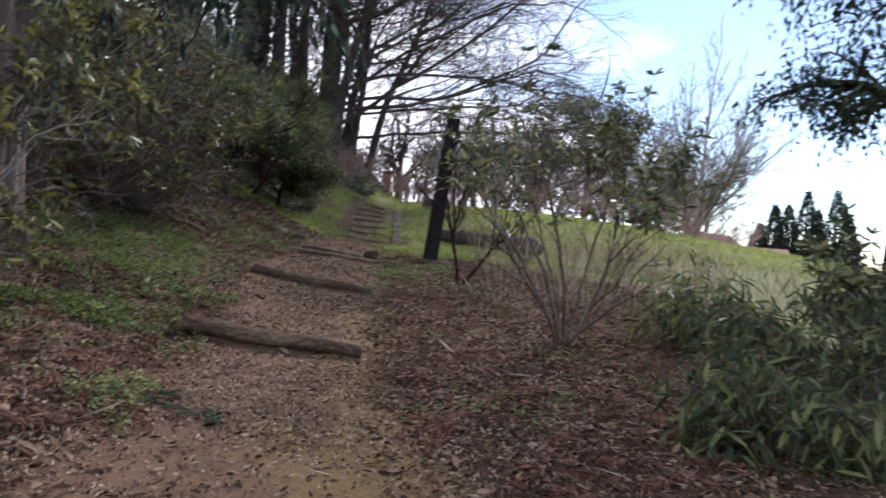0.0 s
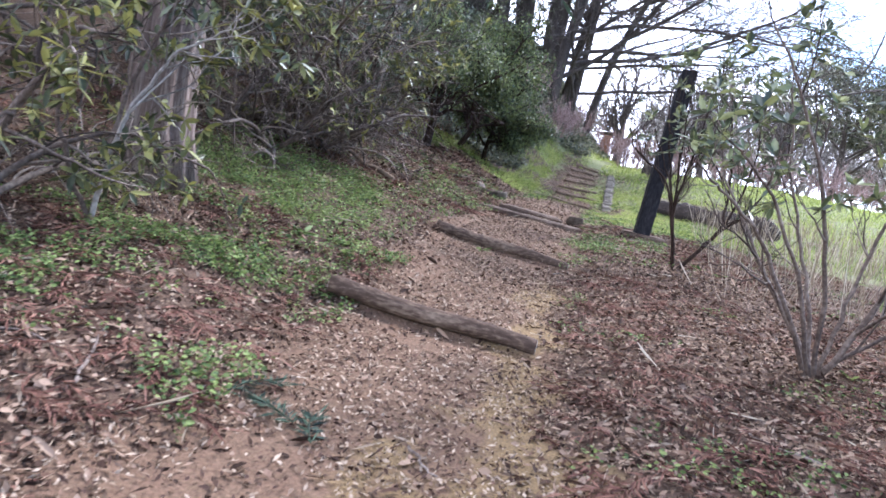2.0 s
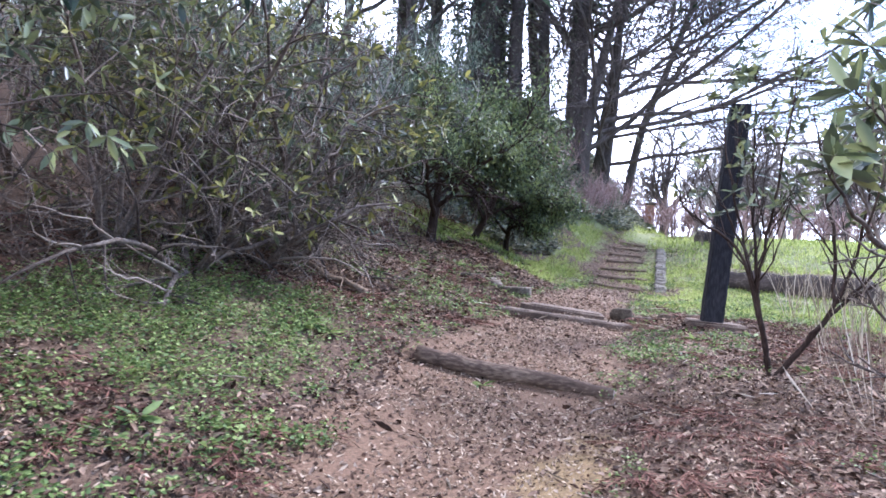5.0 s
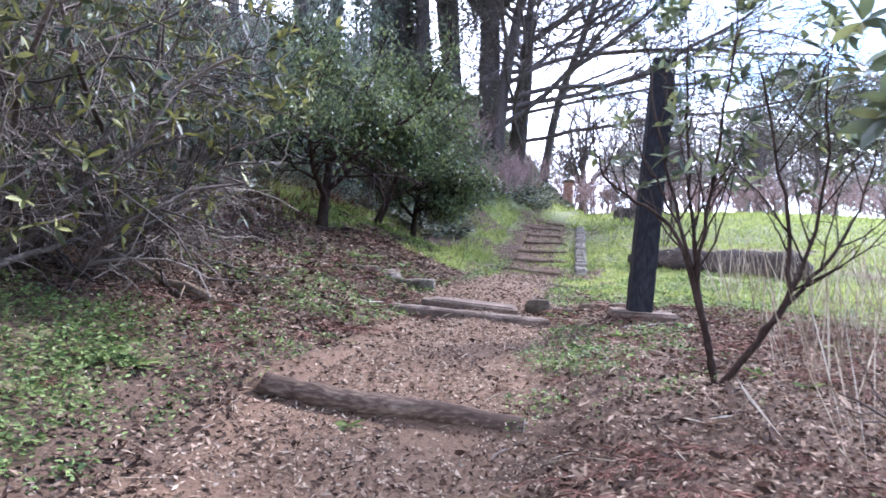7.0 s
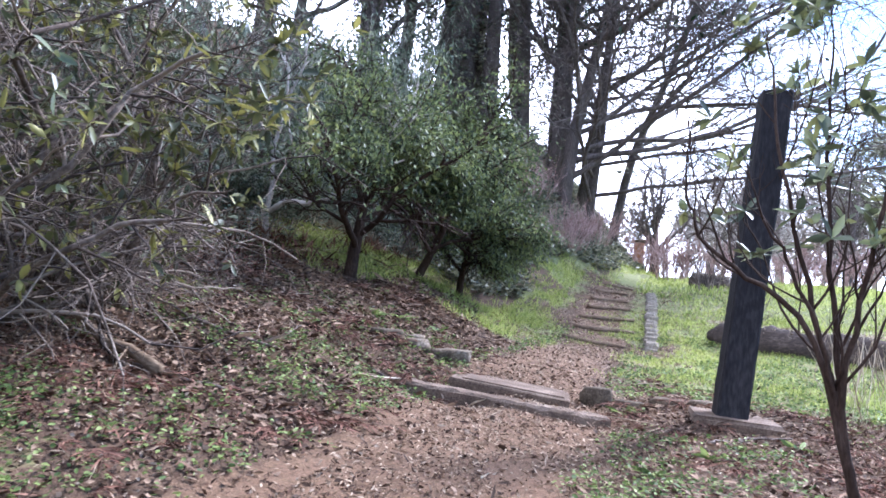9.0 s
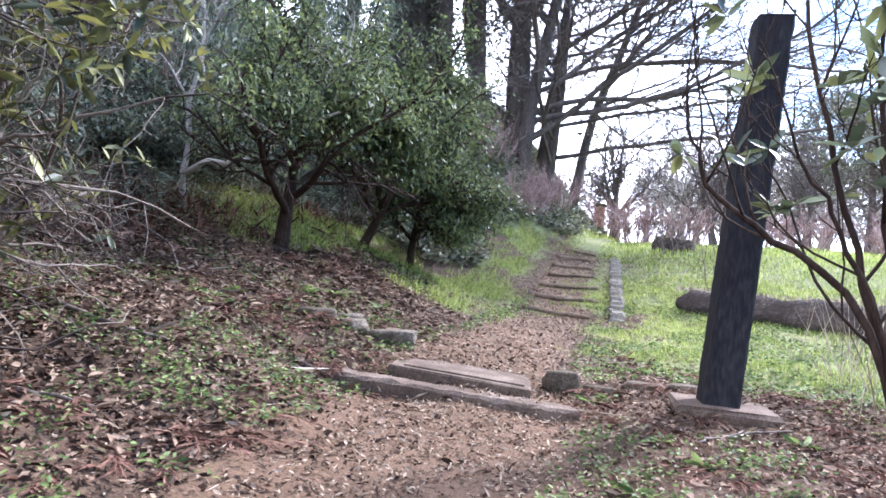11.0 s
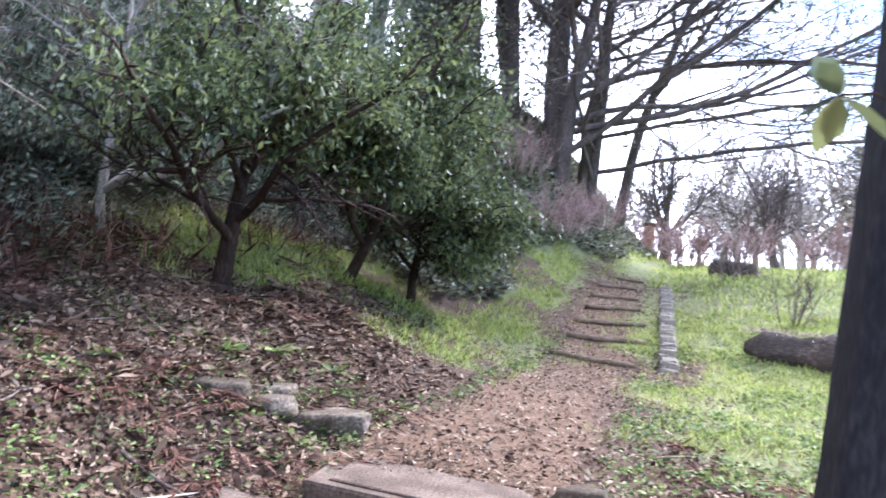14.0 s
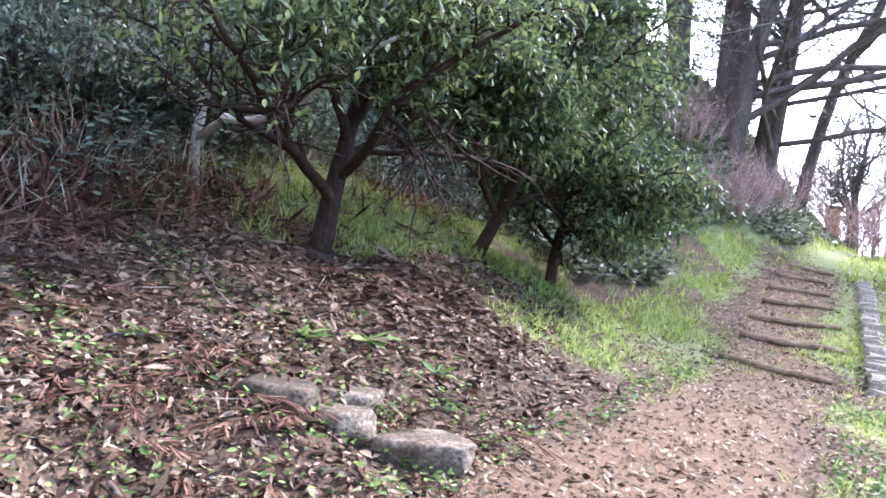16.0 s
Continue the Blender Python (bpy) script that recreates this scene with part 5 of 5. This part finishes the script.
def crooked_tree():
    """A grey tree on the slope with one long crooked level bough."""
    rng = np.random.default_rng(210)
    x, y = -6.55, 18.1
    root = thing("crooked_tree", x, y, at(x, y) - 0.1, "grey crooked small tree with a long level bough", "tree")
    s, tw, tips = Shape(), Shape(), []
    s.tube([(0, 0, 0), (-0.05, 0, 0.5), (0.02, 0, 0.95), (-0.03, 0, 1.5), (0.1, 0.05, 2.1), (0.05, 0.1, 2.7)], [0.055, 0.043, 0.04, 0.032, 0.025, 0.015], 8)
    s.tube([(0, 0, 0.55), (0.28, 0, 0.72), (0.6, -0.02, 0.68), (0.95, 0, 0.74), (1.3, 0.02, 0.95), (1.7, 0, 1.2), (2.1, 0.05, 1.35)], [0.042, 0.042, 0.038, 0.035, 0.03, 0.024, 0.015], 8)
    part("trunk", s, M_PALETWIG, root, "bleached grey trunk and bough")
    for p, d in (((0.1, 0.05, 2.1), (0.4, 0, 1)), ((-0.03, 0, 1.5), (-0.7, 0, 0.8)), ((1.7, 0, 1.2), (0.5, 0.2, 0.8)), ((0.05, 0.1, 2.7), (-0.2, 0, 1)), ((0.6, 0, 0.7), (0.2, -0.3, 1))):
        grow([tw], rng, p, d, 1.1, 0.022, 0, variant(TANGLE, kids=(4, 4, 3)), tips)
    tagged(part("twig_mass", tw, M_PALETWIG, root), kind="stuff")


crooked_tree()


# ---- ground cover ----
def cover(name, label, category, mat, n, area, chooser, build, seed):
    """Scatters many small plants or leaves as one thing of kind stuff."""
    rng = np.random.default_rng(seed)
    x, y = scatter(rng, *area, n)
    keep = chooser(x, y, rng)
    x, y = x[keep], y[keep]
    s = Shape()
    build(s, np.stack((x, y, relief(x, y)), 1), rng)
    ob = part(name, s, mat)
    return tagged(ob, label, category, kind="stuff")


def off_path(x, y):
    return np.abs(x - path_x(y) - 0.1)


def lying(length, width, tilt=0.35, full=True):
    def build(s, p, rng):
        n = len(p)
        th = rng.uniform(0, 6.28, n)
        s.leaves(p + (0, 0, 0.012) + np.abs(rng.normal(size=(n, 1))) * (0, 0, 0.012), np.stack((np.cos(th), np.sin(th), rng.normal(size=n) * tilt), 1), length, width, rng, rng.uniform(0.2, 1.1, (n, 1)), full, True)
    return build


def tufts(height, width, blades, spread=0.5, r=0.03):
    def build(s, p, rng):
        for k in range(blades):
            n = len(p)
            d = rng.normal(size=(n, 3)) * spread + (0, 0, 1)
            s.leaves(p + rng.normal(size=(n, 3)) * (r, r, 0) - (0, 0, 0.01), d, height, width, rng, 0.35, full=False)
    return build


def herb(leaf, width, count, h):
    def build(s, p, rng):
        for k in range(count):
            n = len(p)
            th = rng.uniform(0, 6.28, n)
            s.leaves(p + np.stack((np.cos(th) * 0.03, np.sin(th) * 0.03, rng.uniform(0.2, 1, n) * h), 1), np.stack((np.cos(th), np.sin(th), rng.uniform(-0.1, 0.7, n)), 1), leaf, width, rng, 0.4)
    return build


def sprays(s, p, rng):
    """Fallen cedar sprays: a curved rib with short side shoots."""
    for c in p:
        a = rng.uniform(0, 6.28)
        d, q = np.array((math.cos(a), math.sin(a), 0)), np.array((-math.sin(a), math.cos(a), 0))
        le = rng.uniform(0.16, 0.42)
        t = np.linspace(0, 1, 9)
        rib = c + d * (t * le)[:, None] + q * (0.25 * le * t * t * rng.normal())[:, None] + np.array((0, 0, 1)) * (0.015 + 0.05 * np.sin(t * 3) * rng.random())[:, None]
        for sgn in (-1, 1, 0.4):
            s.leaves(rib, d + q * sgn * 0.9 + rng.normal(size=(9, 3)) * 0.25, le * 0.35, 0.012, rng, 0.4, full=False)


def bare_share(x, y, rng, lo=0.0):
    off = off_path(x, y)
    path = smooth(1.3, 0.7, off)
    return rng.random(len(x)) < np.clip((1 - turf_mask(x, y) * 0.92) * (1 - 0.8 * path), lo, 1) * smooth(19.5, 17.5, y + 1.5 * smooth(-4, -6, x) * -1)


cover("leaf_litter", "brown and bleached fallen leaves strewn over the soil", "leaf litter", M_LITTER, 26000, (-8, 3.5, 1.5, 19.5), lambda x, y, r: bare_share(x, y, r, 0.14), lying(0.068, 0.034), 301)
cover("leaf_litter", "small crumbled leaf fragments and chips on path and soil", "leaf litter", M_CHIP, 80000, (-6, 3.2, 2.2, 17.5), lambda x, y, r: bare_share(x, y, r, 0.5), lying(0.04, 0.018, 0.35, False), 302)
cover("leaf_litter", "thick brown leaf litter on the slope by the stones", "leaf litter", M_LITTER, 10000, (-6.8, -2.3, 13.0, 19.2), lambda x, y, r: (off_path(x, y) > 0.9) & (r.random(len(x)) > turf_mask(x, y)), lying(0.08, 0.038), 313)
cover("leaf_litter", "thick brown leaf litter along the lower path", "leaf litter", M_LITTER, 9000, (-4.2, 2.2, 2.0, 10.5), lambda x, y, r: (off_path(x, y) > 0.8) & (r.random(len(x)) > turf_mask(x, y)), lying(0.06, 0.03), 314)
cover("cedar_sprays", "red-brown dead cedar sprays fallen on the soil", "leaf litter", M_SPRAY, 5200, (-7, 3.5, 1.5, 18.8), lambda x, y, r: bare_share(x, y, r) & (value_noise(x * 0.8, y * 0.8, 15) > -0.1) & (off_path(x, y) > 0.9), sprays, 303)
cover("leaf_litter", "crumbled leaves and chips on the upper path and stairs", "leaf litter", M_CHIP, 30000, (-3.6, 1.2, 16.5, 31), lambda x, y, r: (r.random(len(x)) < 0.9 * smooth(2.2, 0.5, off_path(x, y)) + 0.4), lying(0.05, 0.022, 0.35, False), 315)
cover("leaf_litter", "fine crumbled chips trodden into the earth path", "leaf litter", M_CHIP, 60000, (-2.6, 1.6, 2.0, 17.0), lambda x, y, r: (off_path(x, y) < 1.1) & (value_noise(x * 1.3, y * 1.3, 40) > -0.45), lying(0.032, 0.015, 0.3, False), 322)
cover("fallen_twigs", "thin dry twigs and stalks lying on the ground", "twigs", M_DRYGRASS, 5200, (-9, 4.5, 1.5, 19.0), lambda x, y, r: bare_share(x, y, r, 0.1), lying(0.22, 0.009, 0.12), 304)
cover("leaf_litter", "small brown leaves thickly covering the soil", "leaf litter", M_LITTER, 60000, (-6.5, 2.2, 4, 18.5), lambda x, y, r: bare_share(x, y, r, 0.06), lying(0.05, 0.028, 0.35, False), 323)
cover("weeds", "low green weeds and clover among the leaves", "weeds", M_WEED, 14000, (-8, 4.0, 1.5, 18), lambda x, y, r: (value_noise(x * 1.1, y * 1.1, 16) + 0.6 * value_noise(x * 3.3, y * 3.3, 17) > 0.42) & (off_path(x, y) > 0.8), herb(0.034, 0.022, 4, 0.05), 305)
cover("weeds", "straggling green weeds along the path's lower left side", "weeds", M_WEED, 9000, (-6, -1.9, 2, 9.5), lambda x, y, r: (value_noise(x * 1.4, y * 1.4, 31) + 0.5 * value_noise(x * 4, y * 4, 38) > 0.16) & (off_path(x, y) > 0.75), herb(0.04, 0.024, 4, 0.09), 319)
cover("weeds", "small green weeds among the litter by the stones", "weeds", M_WEED, 1700, (-6.8, -2.5, 13, 18.6), lambda x, y, r: (value_noise(x * 1.7, y * 1.7, 33) > 0.1) & (off_path(x, y) > 0.8), herb(0.045, 0.024, 4, 0.07), 320)
cover("leaf_litter", "brown leaf litter under the evergreen trees", "leaf litter", M_LITTER, 5000, (-5.6, -3.6, 18.2, 21.4), lambda x, y, r: r.random(len(x)) > turf_mask(x, y), lying(0.08, 0.038), 321)
cover("green_patch", "bright green low weeds in a lush patch", "weeds", M_WEED, 34000, (-8, 0.8, 6, 15.9), lambda x, y, r: r.random(len(x)) < turf_mask(x, y) * np.clip(0.95 + 1.2 * value_noise(x * 2.1, y * 2.1, 36) + 0.8 * value_noise(x * 5.2, y * 5.2, 37), 0.08, 1), herb(0.038, 0.022, 6, 0.13), 306)
cover("grass", "short bright green grass blades", "grass", M_GRASS, 38000, (-8, 6, 16.6, 27), lambda x, y, r: r.random(len(x)) < turf_mask(x, y) ** 1.5 * np.clip(0.75 + 0.9 * value_noise(x * 1.6, y * 1.6, 39), 0.12, 1), tufts(0.10, 0.010, 6, 0.8), 307)
cover("weeds", "clover and small weeds among the lawn grass", "weeds", M_WEED, 6000, (-3, 5, 16.8, 24), lambda x, y, r: (value_noise(x * 1.3, y * 1.3, 30) > -0.1) & (off_path(x, y) > 0.6), herb(0.045, 0.03, 4, 0.06), 318)
cover("grass", "tall bright green grass on the verge under the trees", "grass", M_GRASS, 15000, (-8.5, -3.0, 17.5, 30), lambda x, y, r: (r.random(len(x)) < turf_mask(x, y)) & (value_noise(x * 0.9, y * 0.9, 18) > -0.5) & (off_path(x, y) > 1.1), tufts(0.15, 0.012, 6, 0.6), 308)
cover("grass", "field grass, bright green in the sun", "grass", M_GRASS, 20000, (-3.6, 20, 24, 44), lambda x, y, r: (r.random(len(x)) < 0.9) & (off_path(x, y) > np.where(y > 29.5, 0.25, 0.8)) & ((x > -1) | (y > 29)), tufts(0.16, 0.022, 4, 0.7, 0.1), 309)
cover("dry_stalks", "tall dry weed stalks standing at the field's edge", "dry grass", M_DRYGRASS, 420, (0.8, 6.5, 11, 19), lambda x, y, r: r.random(len(x)) < 0.8, tufts(0.95, 0.012, 3, 0.12), 310)
cover("ivy_bank", "ivy and brambles covering the steep bank", "ivy", M_IVY, 34000, (-8.5, -2.6, 23, 44), lambda x, y, r: x < -4.3 + 1.3 * smooth(26, 34, y) + 0.5 * value_noise(y * 0.6, x * 0.3, 20), herb(0.13, 0.10, 1, 0.25), 311)
cover("dry_stalks", "dead stems and grasses on the slope", "dry grass", M_DRYGRASS, 2600, (-11, -5.8, 14, 24), lambda x, y, r: r.random(len(x)) < smooth(-5.8, -7.2, x), tufts(0.5, 0.012, 4, 0.9), 312)
cover("dead_bracken", "collapsed red-brown bracken on the slope", "bracken", M_SPRAY, 3500, (-10, -5.6, 13, 24), lambda x, y, r: r.random(len(x)) < smooth(-5.6, -6.6, x) * (value_noise(x * 0.9, y * 0.9, 25) > -0.3), tufts(0.30, 0.03, 5, 2.2, 0.14), 316)
cover("undergrowth", "grey-green low undergrowth leaves on the slope", "undergrowth", M_BAMBOO, 6500, (-10.5, -5.8, 13.5, 24), lambda x, y, r: r.random(len(x)) < smooth(-5.8, -7.0, x) * (0.5 + 0.5 * value_noise(x * 0.8, y * 0.8, 26)), herb(0.10, 0.036, 6, 0.6), 317)


def stick(x, y, length, r, turn, seed, label="thin dry fallen stick on the leaf litter", mat=M_TWIG):
    """A bent dry stick lying on the ground."""
    rng = np.random.default_rng(seed)
    t = np.linspace(-0.5, 0.5, 9)
    a = radians(turn)
    bend = rng.normal() * 0.12 * length
    lx, ly = t * length, bend * (0.25 - t * t) * 4 + 0.01 * rng.normal(size=9)
    px, py = x + lx * math.cos(a) - ly * math.sin(a), y + lx * math.sin(a) + ly * math.cos(a)
    pz = relief(px, py) + r + 0.012
    c = np.array((x, y, pz.min()))
    s = Shape()
    s.tube(np.stack((px, py, pz), 1) - c, r * (1 - 0.5 * (t + 0.5)), 6)
    ob = part("fallen_stick", s, mat)
    ob.location = c
    return tagged(ob, label, "stick", "fallen sticks")


rng1 = np.random.default_rng(400)
for k, (x, y, le, r, turn) in enumerate(((-3.2, 15.75, 1.1, 0.013, 20), (-0.2, 15.5, 0.7, 0.012, 60), (0.1, 15.75, 0.6, 0.014, 35), (-1.05, 11.7, 0.5, 0.009, 70), (-2.6, 5.2, 0.7, 0.012, 120),
                                       (-2.9, 5.0, 0.45, 0.011, 30), (-2.4, 4.3, 0.35, 0.013, 150), (-0.95, 5.6, 0.3, 0.011, -50), (-3.9, 13.2, 0.8, 0.02, 15), (-4.4, 14.3, 0.9, 0.022, 5),
                                       (-4.6, 16.4, 0.6, 0.01, 80), (-5.0, 17.2, 0.9, 0.012, -20), (0.9, 6.9, 0.7, 0.012, 130), (1.9, 5.4, 0.8, 0.012, 50), (-4.3, 15.3, 0.7, 0.012, 110), (0.9, 10.4, 0.6, 0.011, 140))):
    stick(x, y, le, r, turn, 401 + k)


def rosette(x, y, leaf, n, label, seed):
    """A ground-hugging plant with a rosette of broad leaves."""
    rng = np.random.default_rng(seed)
    s = Shape()
    th = np.arange(n) * 2.4 + rng.random(n)
    s.leaves(np.zeros((n, 3)) + (0, 0, 0.01), np.stack((np.cos(th), np.sin(th), rng.uniform(0.15, 0.8, n)), 1), leaf, leaf * 0.3, rng, 0.5)
    ob = part("rosette_plant", s, M_WEED)
    ob.location = (x, y, at(x, y))
    return tagged(ob, label, "plant", "rosette plants")


for k, (x, y, leaf, n) in enumerate(((-3.75, 11.2, 0.2, 12), (-3.5, 11.3, 0.16, 10), (-4.1, 17.6, 0.2, 12), (-4.3, 17.2, 0.17, 11), (-3.6, 17.7, 0.14, 10), (-1.15, 16.5, 0.16, 12), (-1.0, 16.55, 0.13, 10),
                                   (-0.6, 15.2, 0.14, 10), (-0.35, 14.8, 0.15, 11), (-0.75, 14.3, 0.13, 10), (0.35, 15.6, 0.14, 10), (0.75, 13.5, 0.14, 11), (1.0, 13.1, 0.12, 10), (-2.1, 11.55, 0.13, 9), (-3.3, 8.7, 0.15, 11), (1.75, 9.0, 0.12, 12), (-4.6, 16.3, 0.15, 10))):
    rosette(x, y, leaf, n, "green broad-leaved rosette weed on the litter", 440 + k)


def green_spray(x, y, turn, seed):
    """A fresh green conifer spray dropped on the path."""
    rng = np.random.default_rng(seed)
    s = Shape()
    t = np.linspace(0, 1, 16)
    rib = np.stack((t * 0.34 - 0.17, 0.03 * np.sin(t * 3), 0.02 + 0.03 * np.sin(t * 3)), 1)
    s.tube([tuple(p) for p in rib], [0.004] * 16, 4)
    for sgn in (-1, 1, -0.5, 0.5):
        s.leaves(rib, np.stack((0.8 + 0 * t, sgn + 0 * t, 0.2 + 0 * t), 1) + rng.normal(size=(16, 3)) * 0.2, 0.11, 0.014, rng, 0.3, full=False)
    ob = part("conifer_spray", s, M_CONIFER)
    ob.matrix_basis = pose(x, y, at(x, y) + 0.005, 0, 0, turn)
    return tagged(ob, "fresh dark green conifer spray dropped on the path", "twig", "green sprays")


green_spray(-1.75, 5.55, 150, 1)
green_spray(-1.95, 5.7, 60, 2)
green_spray(-1.5, 5.5, 110, 3)
